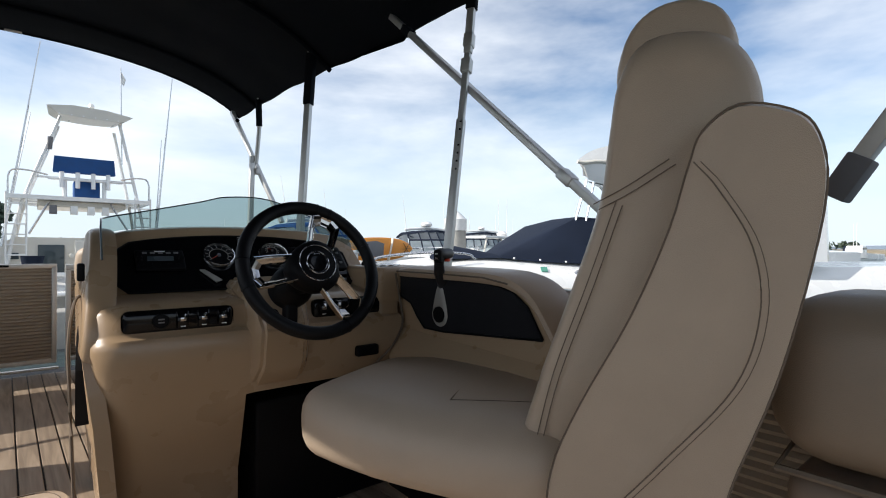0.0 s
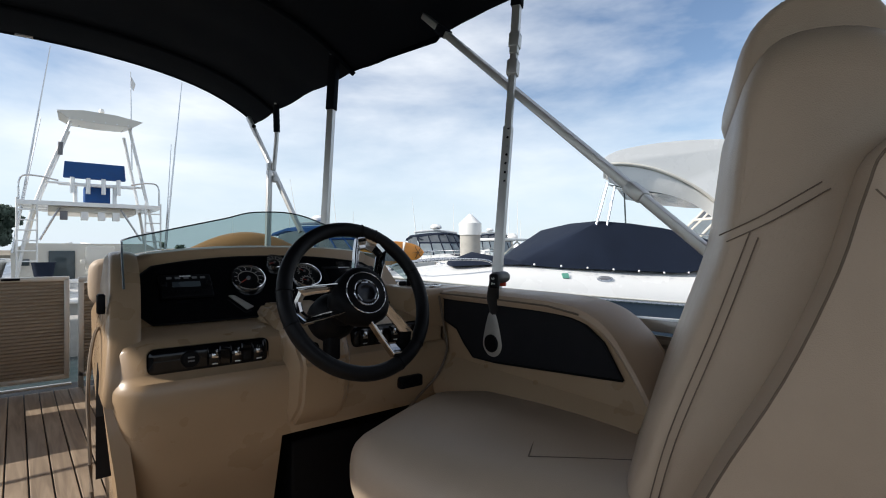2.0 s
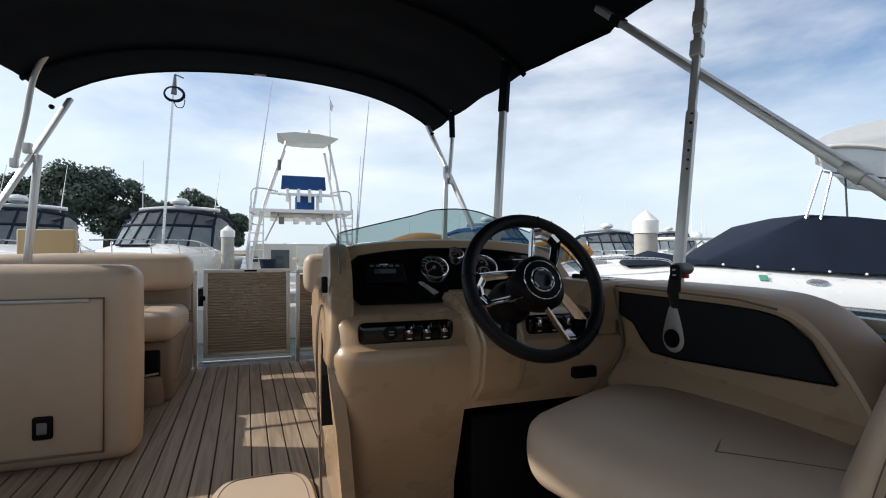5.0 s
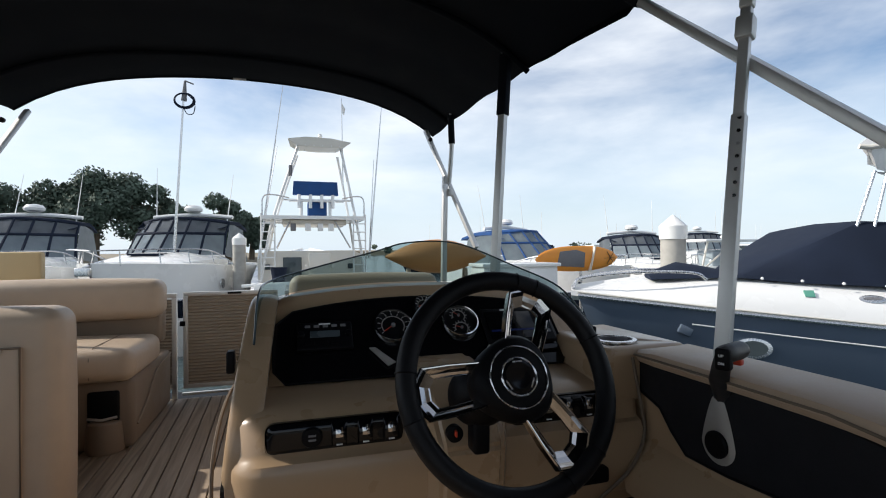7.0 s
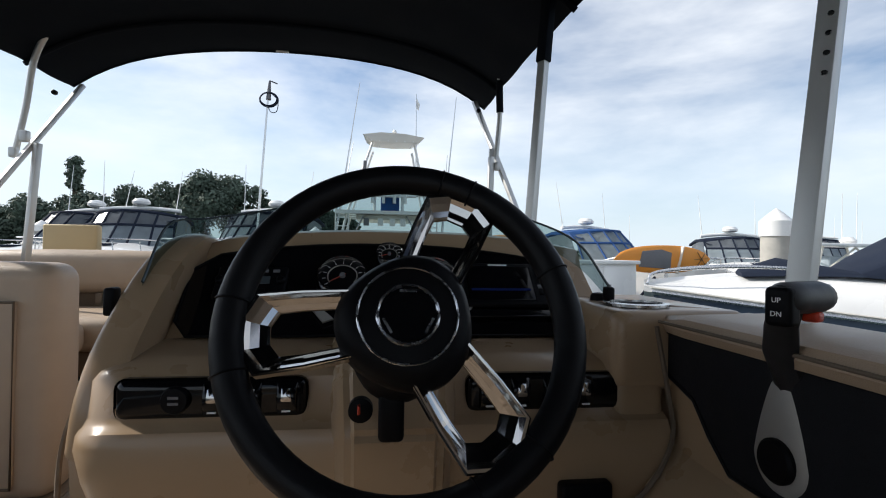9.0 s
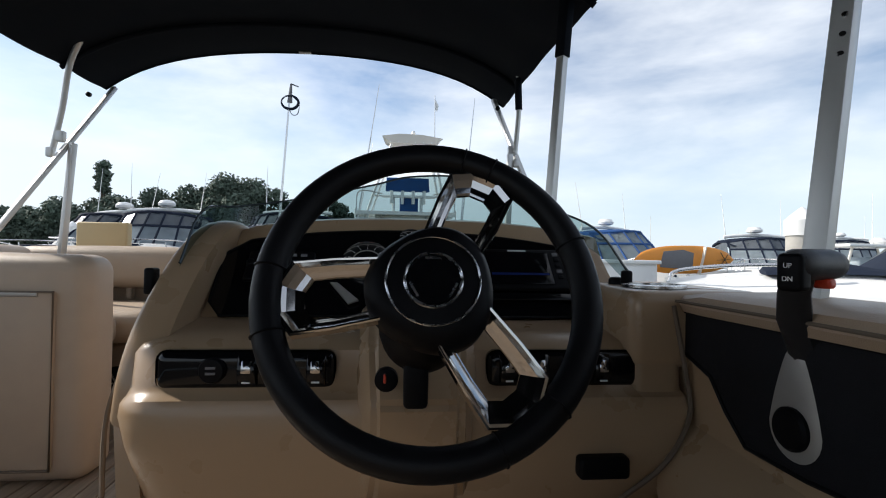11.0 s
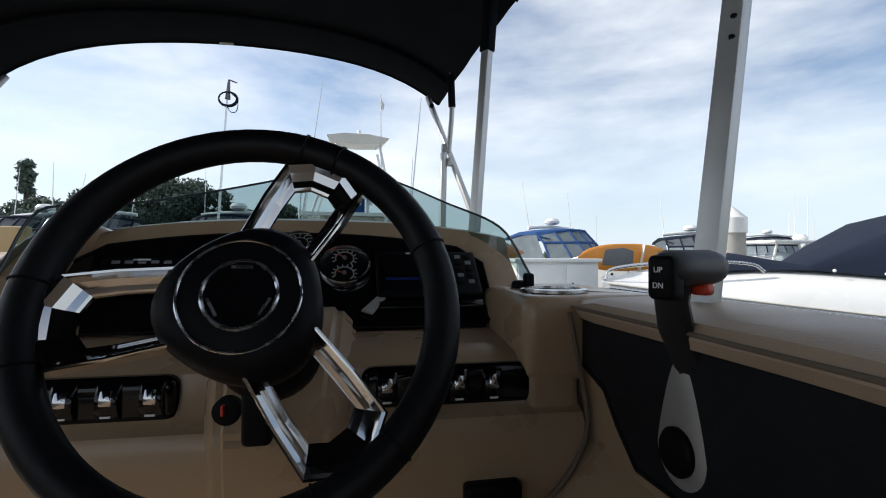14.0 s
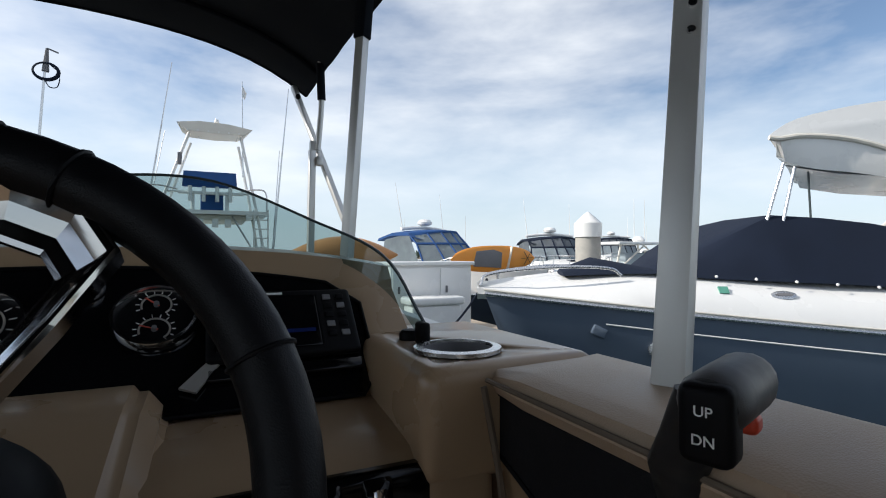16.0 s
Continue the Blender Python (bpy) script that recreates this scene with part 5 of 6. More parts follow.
near_line = [lean(p.x, p.y) for p in smooth_line([Vector((u, z, 0)) for u, z in top_line], 3)]
far_line = [lean(p.x, p.y, 0.35) for p in smooth_line([Vector((u, z, 0)) for u, z in top_line], 3)]
low_a = [lean(p.x, p.y) for p in smooth_line([Vector((u, z, 0)) for u, z in low_near], 3)]
low_b = [lean(p.x, p.y, 0.35) for p in smooth_line([Vector((u, z, 0)) for u, z in low_far], 3)]
part("arch_side", loft([near_line + low_a, far_line + low_b]), WHITE, big, "white sweeping hardtop side")
part("arch_rim", tube(low_a + [near_line[0]], 0.020, 8), OFFWHITE, big, "rolled rim of the arch")
roof = []
for u, z, zl in ((2.10, 1.615, 1.46), (2.28, 1.725, 1.41), (2.7, 1.82, 1.36), (3.3, 1.88, 1.34), (4.0, 1.885, 1.34), (4.45, 1.79, 1.34)):
    e0, e1 = lean(u, z, 0.1), lean(u, zl, 0.36)
    far_ = BM.to_3x3() @ Vector((1.0, 1.45, 0))
    roof.append([e0, e0 + far_ * 0.35 + Vector((0, 0, 0.05)), e0 + far_ * 0.75 + Vector((0, 0, 0.05)), e0 + far_, e1 + far_, e1 + far_ * 0.5 + Vector((0, 0, 0.05)), e1])
part("hardtop", loft(roof), WHITE, big, "white moulded hardtop")
lin = []
for u, z in ((2.16, 1.43), (2.5, 1.372), (3.0, 1.335), (4.0, 1.325)):
    e1 = lean(u, z, 0.42) - Vector((0, 0, 0.03))
    lin.append([e1, e1 + far_ * 0.45 + Vector((0, 0, 0.04)), e1 + far_ * 0.9, e1 + far_ * 0.9 - Vector((0, 0, 0.012)), e1 + far_ * 0.45 + Vector((0, 0, 0.028)), e1 - Vector((0, 0, 0.012))])
part("roof_lining", loft(lin), CANVAS_PANE, big, "glossy grey roof lining")
win = [(3.60, 1.58), (3.64, 1.66), (3.80, 1.715), (4.3, 1.72), (4.55, 1.60), (4.45, 1.42), (4.1, 1.38), (3.75, 1.43)]
win = [(p.x, p.y) for p in smooth_line([Vector((u, z, 0)) for u, z in win + win[:1]], 3)][:-1]
off_ = BM.to_3x3() @ Vector((0, -0.055, 0.012))
part("arch_window", loft([[lean(u, z) + off_ for u, z in win], [lean(u, z) - off_ for u, z in win]]), GLASS_DARK, big, "dark side window in the arch")
for u0, u1, z1 in ((2.21, 2.36, 1.49), (2.33, 2.44, 1.46)):
    part("stanchion", tube([side(u0, 1.04, -0.90), side(u1, z1, -0.86)], 0.012, 8), STEEL, big, "thin stainless stanchion")
part("whip_aerial", tube([side(2.62, 1.02, NEAR + 0.6), side(2.60, 1.44, NEAR + 0.6)], 0.008, 6), GLASS_DARK, big, "thin dark rod")
FACE = Euler((radians(52), 0, radians(-30))).to_matrix().to_4x4()


def gunwale_point(u):
    zt = max(0.555, 0.575 + 0.10 * min(1, u / 1.2) - 0.11 * max(0, min(1, (u - 1.3) / 1.4)))
    return side(u, (rub_z(u) * 0.35 + zt * 0.65), NEAR + 0.135)


part("emblem", lathe([(1.0, -0.5), (1.0, 0.6), (0.8, 1.0)], 28, Matrix.Translation(gunwale_point(2.14)) @ FACE @ Matrix.Diagonal((0.085, 0.034, 0.012, 1))), STEEL, big, "oval silver emblem")
part("emblem_wing", lathe([(1.0, 0.5), (1.0, 1.3)], 20, Matrix.Translation(gunwale_point(2.14)) @ FACE @ Matrix.Diagonal((0.06, 0.012, 0.012, 1))), GREY, big)
part("sticker", prism([(-0.032, -0.028), (0.032, -0.028), (0.032, 0.028), (-0.032, 0.028)], 0.012, 0, Matrix.Translation(gunwale_point(1.74)) @ FACE), GREEN_MARK, big, "small green sticker")
part("red_emblem", lathe([(0.08, -0.004), (0.08, 0.014)], 20, Matrix.Translation(side(3.66, 0.64, NEAR + 0.06)) @ Euler((radians(80), 0, radians(-30))).to_matrix().to_4x4() @ Matrix.Diagonal((1, 0.5, 1, 1))), RED, big, "small red badge")
for u, z in ((1.32, 0.15), (4.2, -0.05)):
    pm = Matrix.Translation(side(u, z, NEAR + 0.03)) @ Euler((radians(88), 0, radians(-30))).to_matrix().to_4x4()
    part("porthole", lathe([(1.0, -0.5), (1.0, 0.5), (0.72, 0.6)], 24, pm @ Matrix.Diagonal((0.13, 0.075, 0.05, 1))), STEEL, big, "oval stainless porthole ring")
    part("porthole_glass", lathe([(0.75, 0), (0.75, 0.65)], 24, pm @ Matrix.Diagonal((0.13, 0.075, 0.05, 1))), GLASS_DARK, big)
part("vent_fin", block((-0.05, -0.03, -0.035), (0.05, 0.03, 0.035), 0.012, m=Matrix.Translation(side(0.86, 0.27, NEAR + 0.01)) @ Euler((0, radians(25), radians(-30))).to_matrix().to_4x4()), HULL_BLUE, big)

# another cruiser farther out beyond it
def runabout(at, heading, length, width, zd, label, cover_mat, hullmat=HULL_NAVY, windows=True, top=True, scale=1.0):
    b = thing("cabin_cruiser", label, "motor boat", at, "moored boats")
    m, rt = hull(b, at, heading, length, width, zd, zd + 0.12, (WHITE, hullmat), 0.45)
    m = Matrix.Translation(at) @ Euler((0, 0, radians(heading))).to_matrix().to_4x4()
    L, W = length, width / 2
    cab = []
    for u, h, w in ((0.18, 0.02, 0.35), (0.26, 0.16, 0.60), (0.40, 0.26, 0.74), (0.52, 0.28, 0.78), (0.62, 0.26, 0.78)):
        cab.append([m @ Vector((u * L, w * W * c, zd + 0.03 + h * width * 0.4 * (1 - abs(c) ** 4 * 0.6))) for c in (-1, -0.9, -0.5, 0, 0.5, 0.9, 1)] + [m @ Vector((u * L, w * W, zd)), m @ Vector((u * L, -w * W, zd))])
    part("cabin_trunk", loft(cab), WHITE, b)
    hz = zd + 0.26 * width * 0.4
    for k in range(3):
        u = 0.30 + 0.06 * k
        part("deck_hatch" if k == 1 else "deck_pad", block((u * L, -0.22 * W, hz - 0.02), (u * L + 0.05 * L, 0.22 * W, hz + 0.015), 0.01, m=m), cover_mat if k < 2 else CLEAR_VINYL, b)
    n = 7
    lowr = [m @ Vector((0.40 * L + 0.16 * L * abs(c) ** 2, 0.80 * W * c, hz - 0.05)) for c in [-1 + 2 * k / (n - 1) for k in range(n)]]
    topr = [m @ Vector((0.50 * L + 0.12 * L * abs(c) ** 2, 0.74 * W * c, hz + 0.17 * width)) for c in [-1 + 2 * k / (n - 1) for k in range(n)]]
    ctop = [m @ Vector((0.56 * L + 0.12 * L * abs(c) ** 2, 0.72 * W * c, hz + 0.30 * width - 0.03 * width * c * c)) for c in [-1 + 2 * k / (n - 1) for k in range(n)]]
    for k in range(n - 1):
        for a, c_, nm, mt in ((lowr, topr, "windscreen_pane", CLEAR_VINYL), (topr, ctop, "canvas_window", CANVAS_PANE if cover_mat is not BLUE else CLEAR_VINYL)):
            bm = bmesh.new()
            bm.faces.new([bm.verts.new(p) for p in (a[k], a[k + 1], c_[k + 1], c_[k])])
            bmesh.ops.solidify(bm, geom=bm.faces[:], thickness=0.02)
            part(nm, bm, mt, b)
    for a in (lowr, topr, ctop):
        part("screen_frame", tube(a, 0.014 * width, 6), cover_mat if a is not lowr else WHITE, b)
    for k in range(n):
        part("screen_post", tube([lowr[k], topr[k], ctop[k]], 0.010 * width, 6), cover_mat, b)
    secs_ = []
    for u, dz, ww in ((0.55, 0.285, 0.72), (0.62, 0.325, 0.74), (0.75, 0.33, 0.74), (0.86, 0.28, 0.72)):
        secs_.append([m @ Vector((u * L + 0.12 * L * c * c * (1 if u < 0.6 else 0.4), ww * W * c, hz + dz * width - 0.04 * width * c * c)) for c in (-1, -0.6, -0.2, 0.2, 0.6, 1)] + [m @ Vector((u * L + 0.06 * L, ww * W * c, hz + (dz - 0.02) * width - 0.05 * width)) for c in (1, 0.3, -0.3, -1)])
    part("canvas_top", loft(secs_), cover_mat, b, "canvas cockpit top")
    for sg in (-1, 1):
        bm = bmesh.new()
        bm.faces.new([bm.verts.new(m @ Vector(p)) for p in ((0.60 * L, sg * 0.76 * W, hz - 0.05), (0.88 * L, sg * 0.78 * W, zd + 0.05), (0.86 * L, sg * 0.72 * W, hz + 0.22 * width), (0.68 * L, sg * 0.73 * W, hz + 0.28 * width))])
        bmesh.ops.solidify(bm, geom=bm.faces[:], thickness=0.02)
        part("side_curtain", bm, CANVAS_PANE if cover_mat is not BLUE else CLEAR_VINYL, b)
        rail = smooth_line([m @ Vector(p) for p in ((0.02 * L, sg * 0.05, zd + 0.30), (0.15 * L, sg * 0.66 * W, zd + 0.32), (0.34 * L, sg * 0.90 * W, zd + 0.30), (0.52 * L, sg * 0.95 * W, zd + 0.10))], 5)
        part("bow_rail", tube(rail, 0.012, 6), STEEL, b, "stainless bow rail")
        for q in (0.06, 0.16, 0.26, 0.38):
            w = min(1, 1 - (1 - min(1, q * 1.9)) ** 2.3) * W
            part("stanchion", tube([m @ Vector((q * L, sg * w * 0.96, zd + 0.08)), m @ Vector((q * L, sg * w * 0.92, zd + 0.29))], 0.010, 5), STEEL, b)
    part("radar_arch", tube(smooth_line([m @ Vector((0.74 * L, c * W * 0.7, hz + 0.33 * width + 0.05 * (1 - c * c))) for c in (-1, -0.5, 0, 0.5, 1)], 3), 0.04, 8), WHITE, b)
    part("radome", lathe([(0.10, 0), (0.17, 0.03), (0.18, 0.08), (0.13, 0.14), (0.03, 0.16)], 24, m @ Matrix.Translation((0.74 * L, 0, hz + 0.345 * width + 0.07)) @ Matrix.Scale(scale, 4)), WHITE, b, "white radome")
    for c, ht in ((-0.6, 1.0), (0.65, 1.15)):
        part("whip_aerial", tube([m @ Vector((0.74 * L, c * W, hz + 0.3 * width)), m @ Vector((0.78 * L, c * W * 1.1, hz + 0.3 * width + ht))], [0.012, 0.004], 5), WHITE, b, "thin whip aerial")
    part("porthole", lathe([(0.09, 0), (0.09, 0.03), (0.06, 0.035)], 18, m @ Matrix.Translation((0.42 * L, -W * 0.965, zd - 0.30)) @ Euler((radians(90), 0, 0)).to_matrix().to_4x4()), STEEL, b, "round steel porthole")
    part("anchor", merge(beam(m @ Vector((-0.12, 0, zd + 0.06)), m @ Vector((0.3, 0, zd + 0.14)), 0.05, 0.03), block((-0.18, -0.10, zd - 0.06), (-0.08, 0.10, zd + 0.06), 0.02, m=m)), STEEL, b, "steel anchor on a bow roller")
    return b


runabout((-2.42, 8.8, 0), 77, 4.6, 2.3, 0.62, "white express cruiser with a navy hull and black canvas", NAVY)
runabout((-4.35, 8.9, 0), 93, 4.6, 2.3, 0.60, "white express cruiser with black canvas top", NAVY, WHITE)
runabout((-6.6, 9.3, 0), 72, 4.6, 2.3, 0.55, "white express cruiser with black canvas top", NAVY, WHITE)
runabout((6.75, 8.9, 0), 112, 4.6, 2.2, 0.45, "white cruiser with a bright blue canvas top", BLUE)
runabout((8.6, 9.3, 0), 75, 4.2, 2.0, 0.45, "white hardtop cruiser with dark covers", NAVY, WHITE)
runabout((6.7, 5.4, 0), -25, 5.2, 2.2, 0.72, "white soft-top cruiser moored beyond the big cruiser", OFFWHITE, WHITE)
runabout((15.5, 15.0, 0), 60, 4.6, 2.4, 0.55, "white cruiser moored across the basin", NAVY, WHITE)
runabout((20.0, 7.5, 0), 20, 4.6, 2.4, 0.6, "white cruiser with a blue canvas top", BLUE, WHITE)


# sport-fishing boat with its tall tower, stern on
def sport_fisher():
    y0 = 10.5
    f = thing("sportfishing_boat", "white sportfishing boat with a tall tuna tower and blue seat", "fishing boat", (0.7, y0, WL), "moored boats")
    hs = []
    for y, w, z in ((9.7, 1.08, 0.18), (10.4, 1.12, 0.35), (12.5, 1.15, 0.6), (14.5, 0.8, 0.85), (16.0, 0.1, 1.0)):
        hs.append([(0.72 - w, y, z), (0.72 - w * 0.95, y, WL - 0.1), (0.72, y, WL - 0.3), (0.72 + w * 0.95, y, WL - 0.1), (0.72 + w, y, z), (0.72 + w * 0.85, y, z), (0.72 + w * 0.85, y, z - 0.05), (0.72 - w * 0.85, y, z - 0.05), (0.72 - w * 0.85, y, z)])
    part("hull", loft(hs), WHITE, f)
    part("swim_platform", block((-0.42, 9.25, 0.02), (1.75, 9.8, 0.09), 0.03), WHITE, f)
    part("transom_locker", block((-0.30, 9.66, 0.09), (0.22, 9.95, 0.34), 0.03), WHITE, f)
    part("transom_rail", tube([(-0.5, 9.72, 0.30), (0.2, 9.70, 0.33), (1.2, 9.70, 0.33), (1.8, 9.72, 0.30)], 0.03, 8), WHITE, f)
    cab = [[(x, 10.5, z) for x, z in ((-0.28, 0.15), (-0.30, 0.80), (-0.1, 0.90), (1.5, 0.90), (1.68, 0.80), (1.70, 0.15))], [(x, 12.6, z) for x, z in ((-0.1, 0.15), (-0.1, 0.80), (0.0, 0.90), (1.4, 0.90), (1.5, 0.80), (1.5, 0.15))]]
    part("cabin", loft(cab), OFFWHITE, f, "cream cabin bulkhead")
    # the doorway is a dark block whose colour stands for the shade inside
    part("cabin_door", block((0.16, 10.47, 0.12), (0.50, 10.495, 0.78), 0.01), GLASS_DARK, f, "dark block for the shade inside the open cabin doorway")
    part("fighting_chair", merge(block((0.62, 9.95, 0.40), (1.02, 10.2, 0.48), 0.03), block((0.62, 10.18, 0.46), (1.02, 10.24, 0.86), 0.03), tube([(0.82, 10.1, 0.0), (0.82, 10.1, 0.42)], 0.05), block((0.55, 9.95, 0.58), (0.61, 10.2, 0.64), 0.01), block((1.03, 9.95, 0.58), (1.09, 10.2, 0.64), 0.01)), OFFWHITE, f, "cream fighting chair")
    part("bucket", lathe([(0.10, 0), (0.14, 0.26), (0.15, 0.28), (0.13, 0.28), (0.09, 0.03)], 18, pose(0.10, 9.85, 0.33)), NAVY, f, "dark tub")
    for x in (-0.12, 1.42):
        part("hatch", block((x - 0.05, 10.46, 0.55), (x + 0.05, 10.49, 0.65), 0.01), GLASS_DARK, f)
    # fly bridge deck
    part("flybridge_deck", loft([[(x, y, z) for x, y in ((-0.22, 10.3), (1.70, 10.3), (1.70, 11.6), (1.3, 12.2), (0.15, 12.2), (-0.22, 11.6))] for z in (1.50, 1.565)]), WHITE, f)
    part("flybridge_soffit", block((0.15, 10.45, 1.40), (1.35, 11.6, 1.50), 0.02), OFFWHITE, f)
    for x in (0.35, 0.62, 0.85, 1.05):
        part("rod_rack", block((x - 0.05, 10.36, 1.28), (x + 0.05, 10.48, 1.42), 0.01), GREY if x < 0.5 else WHITE, f)
    # helm seat of the bridge in blue canvas
    part("bridge_seat", loft([[(0.34, 10.5, 1.98), (1.20, 10.5, 1.98), (1.18, 10.5, 2.24), (0.36, 10.5, 2.24)], [(0.36, 10.62, 1.98), (1.18, 10.62, 1.98), (1.16, 10.62, 2.22), (0.38, 10.62, 2.22)]]), BLUE, f, "blue canvas seat cover")
    for k in range(4):
        x = 0.46 + 0.21 * k
        part("rod_holder", tube([(x, 10.44, 1.72), (x, 10.46, 1.98)], 0.032, 8), WHITE, f)
    part("seat_frame", merge(tube([(0.28, 10.46, 1.86), (1.30, 10.46, 1.86)], 0.022), tube([(0.5, 10.5, 1.56), (0.5, 10.5, 1.9)], 0.03), tube([(1.04, 10.5, 1.56), (1.04, 10.5, 1.9)], 0.03)), WHITE, f)
    part("seat_base", block((0.62, 10.5, 1.56), (0.98, 10.9, 1.86), 0.03), BLUE, f)
    # tower legs and hardtop
    for x0, x1, x2 in ((-0.24, 0.0, 0.44), (1.70, 1.52, 1.26)):
        for yo in (0.0, 1.2):
            part("tower_leg", tube(smooth_line([(x0, 10.4 + yo, 0.25), (x0 + (x1 - x0) * 0.5, 10.4 + yo, 1.0), (x1, 10.45 + yo * 0.9, 1.56), (x2, 10.55 + yo * 0.7, 2.90)], 4), 0.026, 8), WHITE, f, "white pipe tower leg")
        lad = (-0.22, 0.02) if x0 < 0 else (1.47, 1.70)
        for k in range(6):
            z = 0.62 + k * 0.16
            part("ladder_rung", tube([(lad[0], 10.32, z), (lad[1], 10.32, z)], 0.012, 6), WHITE, f)
        for x in lad:
            part("ladder_rail", tube([(x, 10.32, 0.45), (x, 10.32, 1.60)], 0.014, 6), WHITE, f)
    part("tower_brace", tube([(0.10, 10.5, 1.88), (1.45, 10.5, 1.88)], 0.02, 6), WHITE, f)
    part("tower_brace", tube([(0.05, 10.42, 0.95), (0.30, 10.42, 1.48)], 0.018, 6), STEEL, f)
    part("tower_brace", tube([(1.42, 10.42, 0.95), (1.12, 10.42, 1.48)], 0.018, 6), STEEL, f)
    part("bridge_rail", tube(smooth_line([(-0.20, 10.32, 1.56), (-0.18, 10.32, 1.90), (0.0, 10.34, 1.95), (0.28, 10.36, 1.90)], 4), 0.014, 6), STEEL, f)
    part("bridge_rail", tube(smooth_line([(1.68, 10.32, 1.56), (1.66, 10.32, 1.90), (1.5, 10.34, 1.95), (1.26, 10.36, 1.90)], 4), 0.014, 6), STEEL, f)
    part("hardtop", loft([[(x, 10.35, z) for x, z in ((0.26, 3.02), (0.42, 2.90), (0.85, 2.88), (1.30, 2.90), (1.44, 3.00), (1.05, 3.06), (0.6, 3.07))], [(x, 11.5, z) for x, z in ((0.30, 3.10), (0.45, 3.02), (0.85, 3.00), (1.25, 3.02), (1.38, 3.10), (1.05, 3.16), (0.6, 3.16))]]), OFFWHITE, f, "cream tower hardtop")
    for k in range(6):
        x = 0.42 + 0.16 * k
        part("hardtop_rib", beam((x, 10.345, 2.91), (x, 11.45, 3.015), 0.02, 0.02, 0), WHITE, f)
    part("anchor_light", lathe([(0.02, 0), (0.02, 0.07), (0.045, 0.10), (0.03, 0.15)], 12, pose(0.87, 10.7, 3.06)), WHITE, f)
    for a, b in (((-0.27, 10.4, 0.75), (0.18, 10.5, 4.05)), ((1.78, 10.4, 0.75), (2.07, 10.5, 3.87))):
        part("outrigger", tube([a, b], [0.022, 0.008], 6), STEEL, f, "long thin outrigger pole")
        part("outrigger", tube([a, Vector(b) - Vector((0.12, -0.3, 1.1))], [0.014, 0.006], 6), STEEL, f, "long thin outrigger pole")
    part("flag_staff", tube([(1.30, 10.6, 2.2), (1.28, 10.6, 3.92)], [0.014, 0.008], 6), STEEL, f)
    part("burgee", loft([[(1.28, 10.6, 3.86), (1.28, 10.6, 3.66), (1.28, 10.61, 3.66), (1.28, 10.61, 3.86)], [(1.36, 10.62, 3.72), (1.33, 10.62, 3.60), (1.33, 10.63, 3.60), (1.36, 10.63, 3.72)]]), WHITE, f, "small pale burgee")
    part("lantern", tube([(0.30, 10.4, 2.32), (0.31, 10.4, 2.52)], 0.035, 8), GREY, f)
    return f


sport_fisher()


def piling(x, y, top, r, cap):
    p = thing("piling", "round concrete dock piling with a white pointed cap", "piling", (x, y, WL), "pilings")
    part("shaft", lathe([(r, WL - 0.6), (r, top - cap * 0.8)], 28, pose(x, y, 0)), CONCRETE, p)
    part("cap", lathe([(r * 1.10, top - cap), (r * 1.12, top - cap * 0.46), (r * 0.55, top - cap * 0.2), (r * 0.06, top)], 28, pose(x, y, 0)), WHITE, p, "white pointed cap")


piling(4.80, 5.62, 1.305, 0.145, 0.30)
piling(-0.61, 10.5, 1.24, 0.115, 0.22)
piling(-6.0, 11.5, 1.3, 0.12, 0.22)

# pole with a coiled line and a tern-like weather vane on top
mast = thing("mast_pole", "slim grey pole carrying a coiled line near its tip", "pole", (-1.75, 10.5, WL))
part("shaft", tube([(-1.78, 10.5, WL), (-1.53, 10.5, 3.62)], [0.03, 0.018], 8), STEEL, mast)
for k in range(3):
    part("coil", tube([(-1.51 + (0.15 + 0.01 * k) * math.cos(a), 10.46 + 0.02 * k, 3.62 + (0.12 + 0.01 * k) * math.sin(a)) for a in [math.tau * j / 24 for j in range(24)]], 0.012, 6, closed=True), NAVY, mast, "coiled dark line")
part("loop", tube(smooth_line([(-1.45, 10.47, 3.72), (-1.34, 10.47, 3.60), (-1.36, 10.47, 3.40), (-1.46, 10.47, 3.38), (-1.52, 10.47, 3.48)], 5), 0.008, 6), NAVY, mast)
part("finial", merge(tube([(-1.52, 10.5, 3.62), (-1.50, 10.5, 3.98)], [0.05, 0.02], 8), beam((-1.50, 10.5, 3.98), (-1.36, 10.5, 3.93), 0.02, 0.02, 0)), GREY, mast, "grey finial")

# the dock by the cruiser's bow
dock = tagged(new("pavement"), "grey timber floating dock with a pale edge", "dock", kind="structure")
part("dock_frame", block((1.6, 5.9, WL - 0.1), (4.55, 9.6, -0.25), 0.03), CONCRETE, dock)
for k in range(24):
    part("dock_plank", block((1.62, 5.92 + k * 0.153, -0.249), (4.53, 6.06 + k * 0.153, -0.222), 0.004, 1), PLANK_GREY, dock)
part("dock_fender", block((1.6, 5.84, -0.40), (4.56, 5.90, -0.24), 0.02), WHITE, dock)
dk2 = tagged(new("pavement"), "long grey concrete dock along the far boats", "dock", kind="structure")
part("dock_frame", block((-14, 8.6, WL - 0.1), (1.2, 9.1, -0.12), 0.03), CONCRETE, dk2)
lk = thing("dock_locker", "white two-door dock locker with small black handles", "locker", (3.0, 6.5, -0.22))
part("body", block((2.58, 6.3, -0.21), (3.60, 6.75, 0.68), 0.015), WHITE, lk)
part("lid", block((2.55, 6.26, 0.675), (3.63, 6.78, 0.72), 0.012), WHITE, lk)
